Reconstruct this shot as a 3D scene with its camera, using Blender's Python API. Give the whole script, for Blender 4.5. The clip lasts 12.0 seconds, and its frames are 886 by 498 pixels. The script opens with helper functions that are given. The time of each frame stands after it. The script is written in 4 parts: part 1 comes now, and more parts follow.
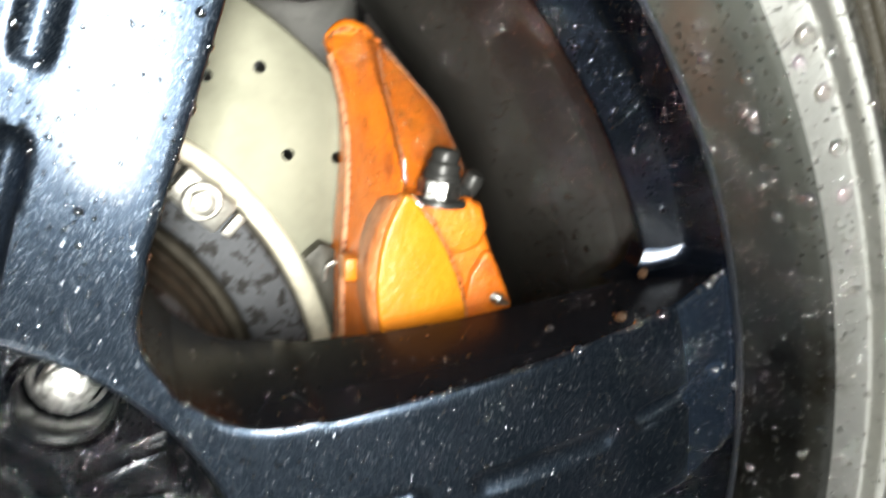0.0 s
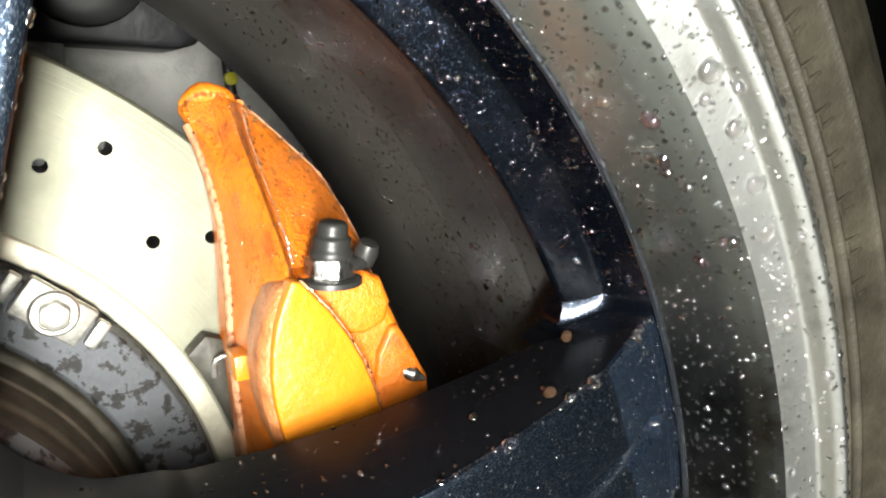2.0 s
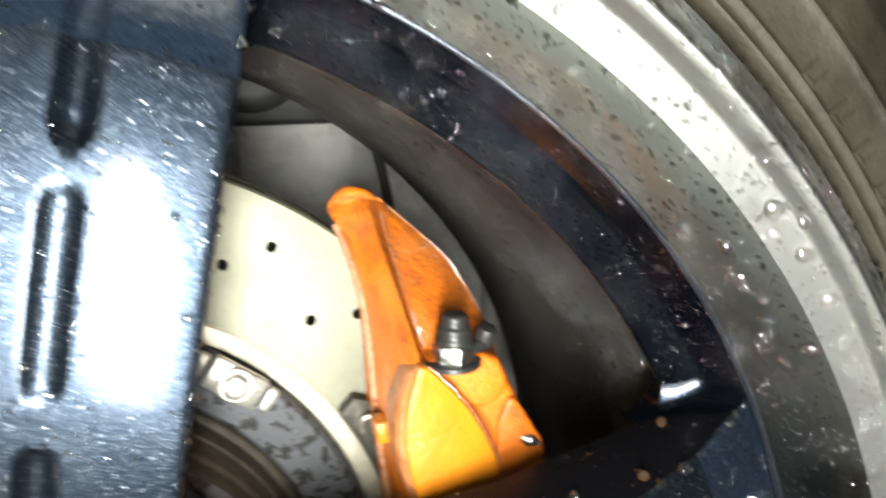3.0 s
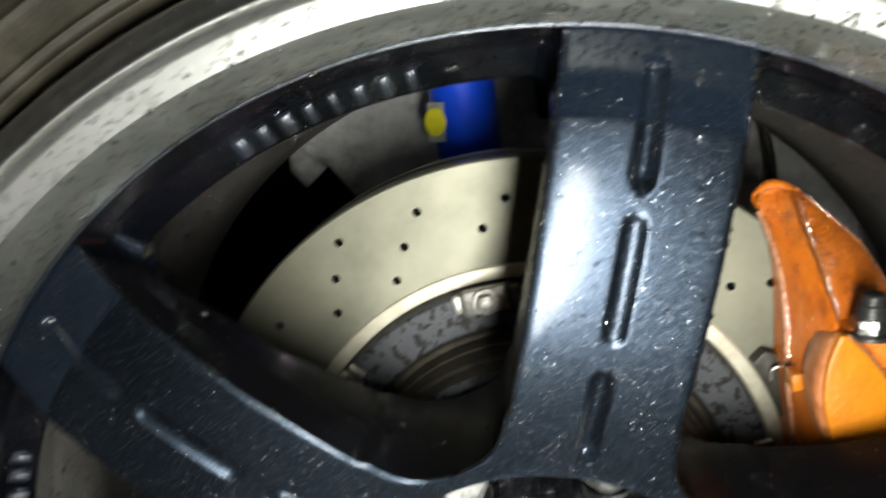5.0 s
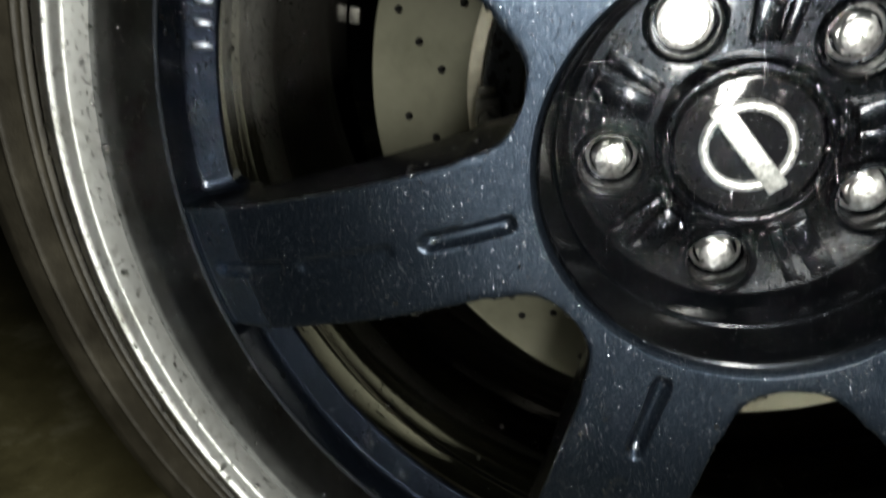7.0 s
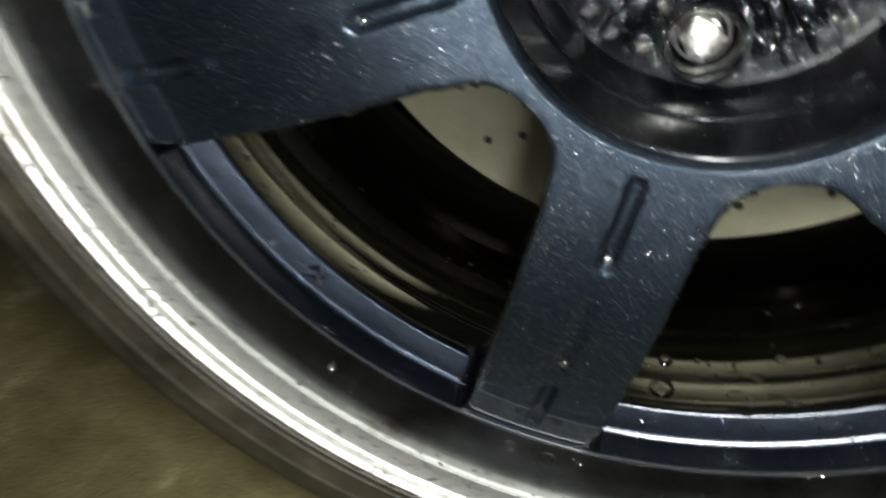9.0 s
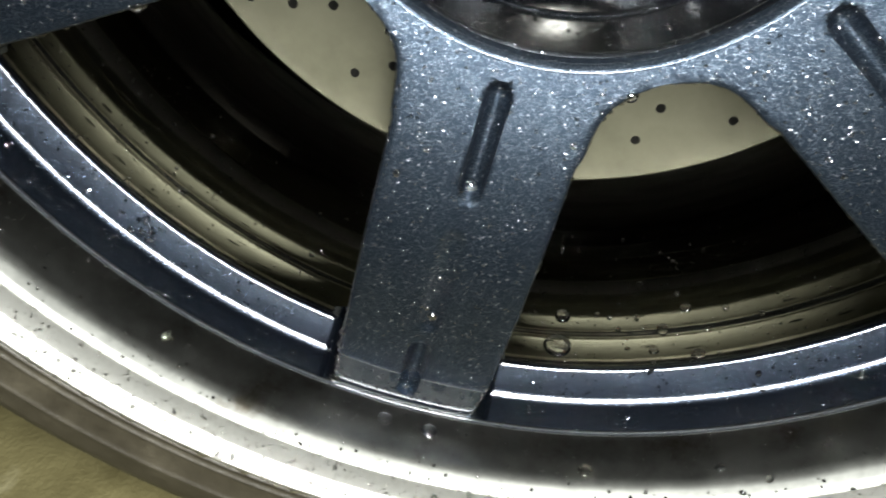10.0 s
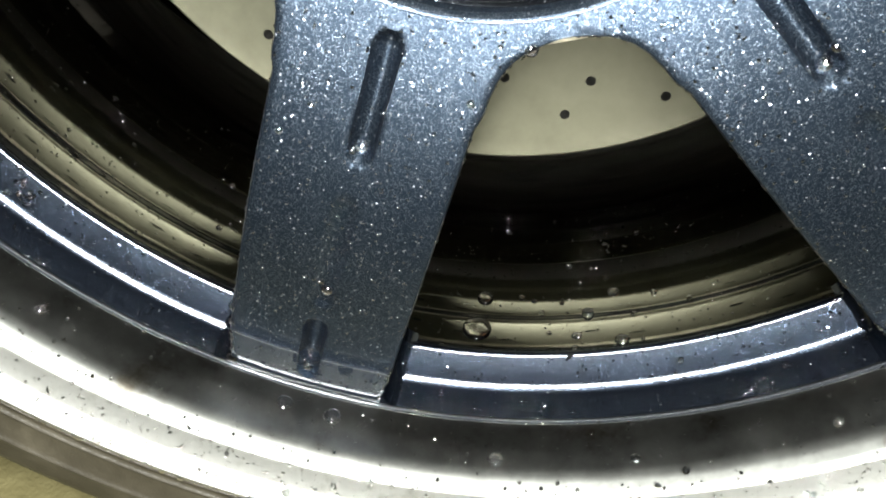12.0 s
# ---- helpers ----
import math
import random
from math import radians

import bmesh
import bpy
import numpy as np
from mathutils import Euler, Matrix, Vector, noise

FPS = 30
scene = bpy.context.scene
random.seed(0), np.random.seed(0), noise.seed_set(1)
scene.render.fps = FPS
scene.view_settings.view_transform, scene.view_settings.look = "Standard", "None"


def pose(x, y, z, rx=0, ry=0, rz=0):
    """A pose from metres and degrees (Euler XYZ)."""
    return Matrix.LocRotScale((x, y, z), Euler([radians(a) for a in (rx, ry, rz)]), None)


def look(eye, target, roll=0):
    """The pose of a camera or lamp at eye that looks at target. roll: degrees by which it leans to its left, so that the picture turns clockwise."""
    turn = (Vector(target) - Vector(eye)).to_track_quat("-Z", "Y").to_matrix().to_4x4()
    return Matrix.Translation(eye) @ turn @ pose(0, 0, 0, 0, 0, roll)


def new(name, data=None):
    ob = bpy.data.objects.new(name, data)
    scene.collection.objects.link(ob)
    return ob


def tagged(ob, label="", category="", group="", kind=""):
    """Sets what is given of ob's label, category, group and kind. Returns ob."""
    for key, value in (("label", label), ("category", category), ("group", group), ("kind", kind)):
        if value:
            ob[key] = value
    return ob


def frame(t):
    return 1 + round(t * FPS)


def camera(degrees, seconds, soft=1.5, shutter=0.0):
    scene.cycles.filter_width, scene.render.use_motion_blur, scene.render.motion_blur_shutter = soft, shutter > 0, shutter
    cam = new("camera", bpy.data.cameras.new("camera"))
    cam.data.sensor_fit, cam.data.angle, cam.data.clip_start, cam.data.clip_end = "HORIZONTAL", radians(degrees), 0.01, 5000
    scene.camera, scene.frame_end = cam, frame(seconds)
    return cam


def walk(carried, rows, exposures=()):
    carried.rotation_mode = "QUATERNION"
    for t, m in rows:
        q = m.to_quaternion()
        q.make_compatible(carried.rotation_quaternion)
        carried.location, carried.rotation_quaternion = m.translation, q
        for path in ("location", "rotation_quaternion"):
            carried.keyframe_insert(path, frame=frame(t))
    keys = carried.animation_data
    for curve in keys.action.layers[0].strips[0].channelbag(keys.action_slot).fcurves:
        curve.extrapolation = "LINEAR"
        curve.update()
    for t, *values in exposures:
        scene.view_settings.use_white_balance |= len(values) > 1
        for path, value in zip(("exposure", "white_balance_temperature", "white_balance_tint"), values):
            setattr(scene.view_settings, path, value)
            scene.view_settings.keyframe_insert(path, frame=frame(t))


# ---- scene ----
cam = camera(61.45, 12.0, soft=1.9, shutter=0.7)
ROWS = [
    (0.0, 0.0496, -0.2272, 0.4654, 77.03, -7.28, -21.46),
    (0.5, 0.0342, -0.2094, 0.4634, 81.19, -6.10, -30.92),
    (1.0, 0.0411, -0.2012, 0.4517, 80.02, -5.23, -32.09),
    (1.5, 0.0579, -0.1957, 0.4638, 79.59, -3.28, -31.51),
    (2.0, 0.0637, -0.2017, 0.4785, 78.52, -1.45, -29.80),
    (2.5, 0.0714, -0.2100, 0.4915, 76.56, 0.01, -26.02),
    (3.0, 0.0644, -0.2292, 0.5148, 78.08, 2.02, -18.56),
    (3.2, 0.0620, -0.2375, 0.5235, 77.00, 2.76, -15.56),
    (4.8, 0.0169, -0.2909, 0.5613, 74.12, 7.07, 3.71),
    (5.0, 0.0061, -0.2986, 0.5573, 74.47, 6.32, 4.89),
    (5.5, -0.0211, -0.3184, 0.5250, 71.38, 1.95, 9.61),
    (6.0, -0.0423, -0.3263, 0.4859, 67.29, 0.80, 12.77),
    (6.5, -0.0576, -0.3299, 0.4424, 66.85, -0.39, 13.76),
    (7.0, -0.0542, -0.3277, 0.4129, 63.97, -1.53, 13.53),
    (7.2, -0.0583, -0.3258, 0.4048, 62.90, -1.63, 13.27),
    (8.8, -0.0436, -0.3143, 0.3768, 57.79, -1.22, 14.84),
    (9.0, -0.0387, -0.3016, 0.3637, 55.25, -0.02, 12.37),
    (9.5, -0.0238, -0.2745, 0.3278, 54.26, -0.83, 7.78),
    (10.0, -0.0128, -0.2689, 0.3211, 54.58, -1.08, 7.23),
    (10.5, 0.0043, -0.2616, 0.3175, 54.69, -1.80, 6.36),
    (11.0, 0.0122, -0.2569, 0.3126, 54.50, -2.37, 5.88),
    (11.5, 0.0124, -0.2561, 0.3092, 54.56, -2.71, 6.13),
    (12.0, 0.0112, -0.2552, 0.3042, 54.29, -3.19, 6.31),
]
walk(cam, [(t, pose(x, y, z, rx, ry, rz)) for t, x, y, z, rx, ry, rz in ROWS],
     exposures=[(0.0, -0.13), (1.0, 0.12), (2.0, 0.34), (2.5, 0.44), (3.2, -0.02), (5.0, -0.87), (5.5, -1.05), (6.2, -0.82), (7.0, -0.6), (9.0, -0.02), (9.5, 0.25), (10.0, 0.95), (10.5, 1.3), (12.0, 1.45)])

# ---- light: a hand-held LED torch in front of the wheel, at night ----
world = bpy.data.worlds.new("night")
scene.world = world
world.use_nodes = True
world.node_tree.nodes["Background"].inputs["Color"].default_value = (0.55, 0.62, 0.75, 1)
world.node_tree.nodes["Background"].inputs["Strength"].default_value = 0.012

torch = new("torch_light", bpy.data.lights.new("torch_light", "AREA"))
torch.data.shape, torch.data.size, torch.data.size_y, torch.data.energy, torch.data.color = "ELLIPSE", 0.045, 0.28, 5.7, (1.0, 1.0, 0.93)
torch.matrix_world = look((0.022, -0.33, 0.412), (0.028, 0.0, 0.368), -12)

ZC = 0.322          # height of the axle
SPOKE = 17.2        # turn of the first spoke, degrees

# ---- materials ----
def material(name, colour, rough=0.5, metal=0.0, coat=0.0):
    m = bpy.data.materials.new(name)
    m.use_nodes = True
    b = m.node_tree.nodes["Principled BSDF"]
    b.inputs["Base Color"].default_value = (*colour, 1)
    b.inputs["Roughness"].default_value = rough
    b.inputs["Metallic"].default_value = metal
    b.inputs["Coat Weight"].default_value = coat
    b.inputs["Coat Roughness"].default_value = 0.15
    return m


def node(m, kind, **values):
    n = m.node_tree.nodes.new(kind)
    for key, value in values.items():
        n.inputs[key.replace("_", " ")].default_value = value
    return n


def link(m, a, b):
    m.node_tree.links.new(a, b)


def bsdf(m):
    return m.node_tree.nodes["Principled BSDF"]


def coords(m):
    return m.node_tree.nodes.new("ShaderNodeTexCoord").outputs["Object"]


def mottle(m, colours, scale, stops, detail=6.0, rough=None, where=None):
    """Patchy colour from noise; stops: the places of the colours on the ramp."""
    n = node(m, "ShaderNodeTexNoise", Scale=scale, Detail=detail, Roughness=0.65)
    link(m, where or coords(m), n.inputs["Vector"])
    r = m.node_tree.nodes.new("ShaderNodeValToRGB")
    while len(r.color_ramp.elements) < len(colours):
        r.color_ramp.elements.new(0.5)
    for e, c, s in zip(r.color_ramp.elements, colours, stops):
        e.color, e.position = (*c, 1), s
    link(m, n.outputs["Fac"], r.inputs["Fac"])
    link(m, r.outputs["Color"], bsdf(m).inputs["Base Color"])
    if rough:
        q = m.node_tree.nodes.new("ShaderNodeMapRange")
        q.inputs["To Min"].default_value, q.inputs["To Max"].default_value = rough
        link(m, n.outputs["Fac"], q.inputs["Value"])
        link(m, q.outputs["Result"], bsdf(m).inputs["Roughness"])
    return r


def bumps(m, layers, depth=0.001):
    """Relief from layers of noise (scale, strength)."""
    last = None
    for scale, strength in layers:
        n = node(m, "ShaderNodeTexNoise", Scale=scale, Detail=4.0)
        link(m, coords(m), n.inputs["Vector"])
        b = node(m, "ShaderNodeBump", Strength=strength, Distance=depth)
        link(m, n.outputs["Fac"], b.inputs["Height"])
        if last:
            link(m, last, b.inputs["Normal"])
        last = b.outputs["Normal"]
    link(m, last, bsdf(m).inputs["Normal"])
    return last


def flake_paint(name, base, flake, rough, metal=0.9, coat=1.0, tilt=0.42, spark=0.0):
    """Metallic lacquer: fine cells are flakes with a tilt and a brightness of their own; a few coarse ones (spark: their share) are bright."""
    m = material(name, base, rough, metal, coat)

    def math_node(kind, a, b):
        n = m.node_tree.nodes.new("ShaderNodeMath")
        n.operation = kind
        for k, v in enumerate((a, b)):
            if isinstance(v, float):
                n.inputs[k].default_value = v
            else:
                link(m, v, n.inputs[k])
        return n.outputs[0]

    def vector_node(kind, a, b=None):
        n = m.node_tree.nodes.new("ShaderNodeVectorMath")
        n.operation = kind
        link(m, a, n.inputs[0])
        if isinstance(b, tuple):
            n.inputs[1].default_value = b
        elif b is not None:
            link(m, b, n.inputs["Scale"] if kind == "SCALE" else n.inputs[1])
        return n.outputs[0]

    where = coords(m)
    leans, chosen = [], []
    for scale, share, amount in ((4600.0, 0.28, tilt), (2300.0, spark, 0.62)):
        v = node(m, "ShaderNodeTexVoronoi", Scale=scale)
        link(m, where, v.inputs["Vector"])
        sep = m.node_tree.nodes.new("ShaderNodeSeparateColor")
        link(m, v.outputs["Color"], sep.inputs[0])
        few = math_node("GREATER_THAN", sep.outputs["Red"], 1.0 - share)
        lean = m.node_tree.nodes.new("ShaderNodeCombineXYZ")
        for socket, out in (("X", "Green"), ("Z", "Blue")):
            link(m, math_node("SUBTRACT", sep.outputs[out], 0.5), lean.inputs[socket])
        leans.append(vector_node("SCALE", lean.outputs[0], math_node("MULTIPLY", few, amount)))
        chosen.append((sep.outputs["Red"], few))
    geo = m.node_tree.nodes.new("ShaderNodeNewGeometry")
    unit = vector_node("NORMALIZE", vector_node("ADD", vector_node("ADD", geo.outputs["Normal"], leans[0]), leans[1]))
    link(m, unit, bsdf(m).inputs["Normal"])
    r = m.node_tree.nodes.new("ShaderNodeValToRGB")
    r.color_ramp.elements[0].color, r.color_ramp.elements[0].position = (*base, 1), 0.72
    r.color_ramp.elements[1].color, r.color_ramp.elements[1].position = (*flake, 1), 1.0
    link(m, chosen[0][0], r.inputs["Fac"])
    mix = m.node_tree.nodes.new("ShaderNodeMix")
    mix.data_type = "RGBA"
    mix.inputs[7].default_value = (0.20, 0.22, 0.25, 1)
    link(m, chosen[1][1], mix.inputs[0])
    link(m, r.outputs["Color"], mix.inputs[6])
    link(m, mix.outputs[2], bsdf(m).inputs["Base Color"])
    return m


PAINT = flake_paint("midnight_blue_lacquer", (0.0142, 0.0208, 0.0318), (0.080, 0.098, 0.122), 0.33, coat=0.18, tilt=0.30, spark=0.009)
bsdf(PAINT).inputs["Specular Tint"].default_value = (0.25, 0.30, 0.38, 1)
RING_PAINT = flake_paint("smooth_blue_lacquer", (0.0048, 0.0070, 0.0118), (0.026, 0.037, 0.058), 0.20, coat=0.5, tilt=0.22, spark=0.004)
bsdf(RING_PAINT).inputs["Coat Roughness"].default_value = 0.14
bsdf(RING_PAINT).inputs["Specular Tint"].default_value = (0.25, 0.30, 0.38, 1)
bsdf(PAINT).inputs["Coat Roughness"].default_value = 0.12
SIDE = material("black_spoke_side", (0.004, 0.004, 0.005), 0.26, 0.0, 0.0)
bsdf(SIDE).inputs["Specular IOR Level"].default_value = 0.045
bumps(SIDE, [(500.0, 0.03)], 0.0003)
DISH = flake_paint("black_lacquer", (0.0025, 0.0032, 0.0048), (0.020, 0.024, 0.030), 0.20, coat=0.25, tilt=0.2, spark=0.012)
bsdf(DISH).inputs["Coat Roughness"].default_value = 0.07

# spoke ends: their shade is painted in, a blackened copy of the lacquer
END = flake_paint("shaded_end_lacquer", (0.005, 0.008, 0.014), (0.02, 0.03, 0.045), 0.10, metal=0.0, coat=0.0, tilt=0.02)
bsdf(END).inputs["Specular IOR Level"].default_value = 0.3
# raised marks and seam bead: lacquer lightened for the light they catch
LIT_PAINT = flake_paint("lit_lacquer", (0.065, 0.073, 0.088), (0.15, 0.165, 0.19), 0.30, coat=0.4, tilt=0.3)

LIP = material("polished_lip", (0.42, 0.43, 0.43), 0.2, 1.0)
mottle(LIP, [(0.034, 0.031, 0.026), (0.058, 0.060, 0.058), (0.084, 0.087, 0.084)], 45.0, [0.3, 0.42, 0.7], rough=(0.28, 0.40))
bumps(LIP, [(400.0, 0.04)], 0.0004)
# torchlight on the upper part is put into the colour: paler, less metallic
lip_height = LIP.node_tree.nodes.new("ShaderNodeSeparateXYZ")
link(LIP, coords(LIP), lip_height.inputs[0])
lit_share = LIP.node_tree.nodes.new("ShaderNodeMapRange")
lit_share.inputs["From Min"].default_value, lit_share.inputs["From Max"].default_value = 0.08, 0.20
link(LIP, lip_height.outputs["Z"], lit_share.inputs["Value"])
lit_mix = LIP.node_tree.nodes.new("ShaderNodeMix")
lit_mix.data_type = "RGBA"
lit_mix.inputs[7].default_value = (0.115, 0.122, 0.110, 1)
link(LIP, lit_share.outputs["Result"], lit_mix.inputs[0])
link(LIP, bsdf(LIP).inputs["Base Color"].links[0].from_socket, lit_mix.inputs[6])
link(LIP, lit_mix.outputs[2], bsdf(LIP).inputs["Base Color"])
lit_metal = node(LIP, "ShaderNodeMapRange", To_Min=1.0, To_Max=0.5)
link(LIP, lit_share.outputs["Result"], lit_metal.inputs["Value"])
link(LIP, lit_metal.outputs["Result"], bsdf(LIP).inputs["Metallic"])

FLANGE = material("polished_aluminium", (0.72, 0.73, 0.70), 0.3, 1.0)
mottle(FLANGE, [(0.26, 0.255, 0.23), (0.54, 0.55, 0.53), (0.72, 0.73, 0.71)], 45.0, [0.28, 0.45, 0.7], rough=(0.48, 0.28))
bumps(FLANGE, [(250.0, 0.10), (1500.0, 0.06)], 0.0005)

BARREL = material("black_barrel", (0.05, 0.05, 0.048), 0.08, 1.0)
mottle(BARREL, [(0.27, 0.27, 0.25), (0.32, 0.316, 0.29), (0.20, 0.185, 0.165)], 60.0, [0.4, 0.65, 0.9], rough=(0.04, 0.09))
bumps(BARREL, [(300.0, 0.03)], 0.0003)
# brake dust that the water has not washed down dulls the upper part
height = BARREL.node_tree.nodes.new("ShaderNodeSeparateXYZ")
link(BARREL, coords(BARREL), height.inputs[0])
for socket, low, high in (("Roughness", 0.06, 0.42), ("Metallic", 1.0, 0.25)):
    dust = BARREL.node_tree.nodes.new("ShaderNodeMapRange")
    for key, value in (("From Min", -0.02), ("From Max", 0.12), ("To Min", low), ("To Max", high)):
        dust.inputs[key].default_value = value
    link(BARREL, height.outputs["Z"], dust.inputs["Value"])
    link(BARREL, dust.outputs["Result"], bsdf(BARREL).inputs[socket])
clean = bsdf(BARREL).inputs["Base Color"].links[0].from_socket
cover = BARREL.node_tree.nodes.new("ShaderNodeMix")
cover.data_type = "RGBA"
cover.inputs[7].default_value = (0.020, 0.0188, 0.0186, 1)
amount = BARREL.node_tree.nodes.new("ShaderNodeMapRange")
amount.inputs["From Min"].default_value, amount.inputs["From Max"].default_value = -0.02, 0.12
link(BARREL, height.outputs["Z"], amount.inputs["Value"])
link(BARREL, amount.outputs["Result"], cover.inputs[0])
link(BARREL, clean, cover.inputs[6])
# the deep half behind the groove is painted darker, for the dark it reflects
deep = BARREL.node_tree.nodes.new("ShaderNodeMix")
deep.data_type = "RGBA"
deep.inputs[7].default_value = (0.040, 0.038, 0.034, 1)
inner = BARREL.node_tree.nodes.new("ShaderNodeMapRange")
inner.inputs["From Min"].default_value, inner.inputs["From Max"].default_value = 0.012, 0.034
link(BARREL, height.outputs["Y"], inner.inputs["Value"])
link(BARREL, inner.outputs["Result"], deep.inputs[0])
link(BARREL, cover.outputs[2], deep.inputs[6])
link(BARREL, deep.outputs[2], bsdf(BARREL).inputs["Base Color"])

SATIN = material("satin_aluminium_emblem", (0.72, 0.73, 0.71), 0.4, 0.75)
mottle(SATIN, [(0.16, 0.16, 0.155), (0.48, 0.49, 0.47), (0.72, 0.73, 0.71)], 420.0, [0.36, 0.47, 0.62], rough=(0.5, 0.3))
bumps(SATIN, [(900.0, 0.35)], 0.0006)
CHROME = material("bright_bolt_steel", (0.80, 0.80, 0.78), 0.28, 1.0)
mottle(CHROME, [(0.22, 0.22, 0.21), (0.60, 0.60, 0.58), (0.82, 0.82, 0.80)], 350.0, [0.36, 0.46, 0.65], rough=(0.45, 0.22))
bumps(CHROME, [(350.0, 0.45), (900.0, 0.3)], 0.0008)
GLOSS_BLACK = material("gloss_black", (0.006, 0.006, 0.007), 0.06, 0.0, 0.0)
bumps(GLOSS_BLACK, [(500.0, 0.03)], 0.0003)

DISC = material("brushed_rotor_steel", (0.60, 0.58, 0.49), 0.36, 0.5)
bsdf(DISC).inputs["Anisotropic"].default_value = 0.65
tangent = DISC.node_tree.nodes.new("ShaderNodeTangent")
tangent.direction_type, tangent.axis = "RADIAL", "Y"
link(DISC, tangent.outputs[0], bsdf(DISC).inputs["Tangent"])
mottle(DISC, [(0.112, 0.112, 0.080), (0.160, 0.158, 0.116), (0.205, 0.202, 0.152)], 18.0, [0.3, 0.5, 0.75], rough=(0.50, 0.36))
# fine turning marks round the axle
tc = coords(DISC)
sx = DISC.node_tree.nodes.new("ShaderNodeSeparateXYZ")
link(DISC, tc, sx.inputs[0])
flat = DISC.node_tree.nodes.new("ShaderNodeCombineXYZ")
link(DISC, sx.outputs["X"], flat.inputs["X"])
link(DISC, sx.outputs["Z"], flat.inputs["Y"])
length = DISC.node_tree.nodes.new("ShaderNodeVectorMath")
length.operation = "LENGTH"
link(DISC, flat.outputs[0], length.inputs[0])
rings = node(DISC, "ShaderNodeTexNoise", Scale=1400.0, Detail=2.0)
rings.noise_dimensions = "1D"
link(DISC, length.outputs["Value"], rings.inputs["W"])
turn = node(DISC, "ShaderNodeBump", Strength=0.12, Distance=0.0003)
link(DISC, rings.outputs["Fac"], turn.inputs["Height"])
link(DISC, turn.outputs["Normal"], bsdf(DISC).inputs["Normal"])

RING = material("pale_machined_edge", (0.74, 0.70, 0.56), 0.45, 0.35)
mottle(RING, [(0.55, 0.51, 0.39), (0.76, 0.72, 0.58)], 90.0, [0.3, 0.6])
HAT = material("corroded_bell", (0.12, 0.12, 0.12), 0.6, 0.4)
mottle(HAT, [(0.016, 0.015, 0.014), (0.030, 0.030, 0.031), (0.085, 0.090, 0.100), (0.075, 0.080, 0.088), (0.10, 0.040, 0.016)], 170.0, [0.40, 0.455, 0.475, 0.66, 0.74])
bumps(HAT, [(180.0, 0.35), (900.0, 0.2)], 0.0008)
HUB = material("dull_hub_casting", (0.10, 0.09, 0.07), 0.55, 0.5)
mottle(HUB, [(0.030, 0.026, 0.019), (0.062, 0.054, 0.040), (0.10, 0.09, 0.075)], 70.0, [0.35, 0.55, 0.75])
bumps(HUB, [(200.0, 0.3)], 0.0006)
STEEL = material("zinc_clip", (0.50, 0.49, 0.45), 0.42, 0.85)
mottle(STEEL, [(0.28, 0.27, 0.24), (0.50, 0.49, 0.45)], 260.0, [0.35, 0.55], rough=(0.55, 0.36))
bumps(STEEL, [(500.0, 0.2)], 0.0004)

ORANGE = material("orange_caliper_lacquer", (0.80, 0.23, 0.012), 0.33, 0.0, 0.3)
mottle(ORANGE, [(0.30, 0.060, 0.004), (0.60, 0.140, 0.005), (0.74, 0.19, 0.006)], 75.0, [0.30, 0.46, 0.70], rough=(0.55, 0.27))
bumps(ORANGE, [(220.0, 0.45), (520.0, 0.6), (1500.0, 0.5)], 0.0009)
YELLOW = material("yellow_orange_panel", (0.90, 0.40, 0.018), 0.36, 0.0, 0.35)
mottle(YELLOW, [(0.52, 0.160, 0.006), (0.64, 0.205, 0.008)], 60.0, [0.35, 0.65])
bumps(YELLOW, [(420.0, 0.45), (1500.0, 0.25)], 0.0007)
EDGE_DIRT = material("grimy_caliper_edge", (0.62, 0.42, 0.26), 0.6)
mottle(EDGE_DIRT, [(0.20, 0.060, 0.018), (0.44, 0.21, 0.105)], 300.0, [0.36, 0.55])
bumps(EDGE_DIRT, [(600.0, 0.4)], 0.0006)
DUSTY = material("dusty_orange_casting", (0.42, 0.15, 0.05), 0.5, 0.0, 0.2)
mottle(DUSTY, [(0.26, 0.075, 0.020), (0.42, 0.145, 0.045), (0.52, 0.21, 0.085)], 140.0, [0.32, 0.5, 0.72], rough=(0.6, 0.32))
bumps(DUSTY, [(420.0, 0.7), (1200.0, 0.5)], 0.0009)
PAD = material("dull_olive_pad_plate", (0.045, 0.043, 0.032), 0.5, 0.3)
mottle(PAD, [(0.028, 0.026, 0.020), (0.055, 0.052, 0.040)], 120.0, [0.35, 0.6], rough=(0.6, 0.4))
bumps(PAD, [(300.0, 0.3)], 0.0006)
RUST = material("rusty_bead", (0.035, 0.020, 0.012), 0.15)
bumps(RUST, [(900.0, 0.3)], 0.0005)
RUBBER_AND_SHADE = material("black_rubber_and_shade", (0.020, 0.020, 0.019), 0.4)
bumps(RUBBER_AND_SHADE, [(400.0, 0.2)], 0.0005)

TYRE = material("tyre_rubber", (0.035, 0.033, 0.026), 0.5)
mottle(TYRE, [(0.014, 0.012, 0.008), (0.033, 0.029, 0.020), (0.075, 0.067, 0.047)], 35.0, [0.3, 0.55, 0.85], rough=(0.35, 0.6))
bumps(TYRE, [(120.0, 0.15), (900.0, 0.25)], 0.0008)

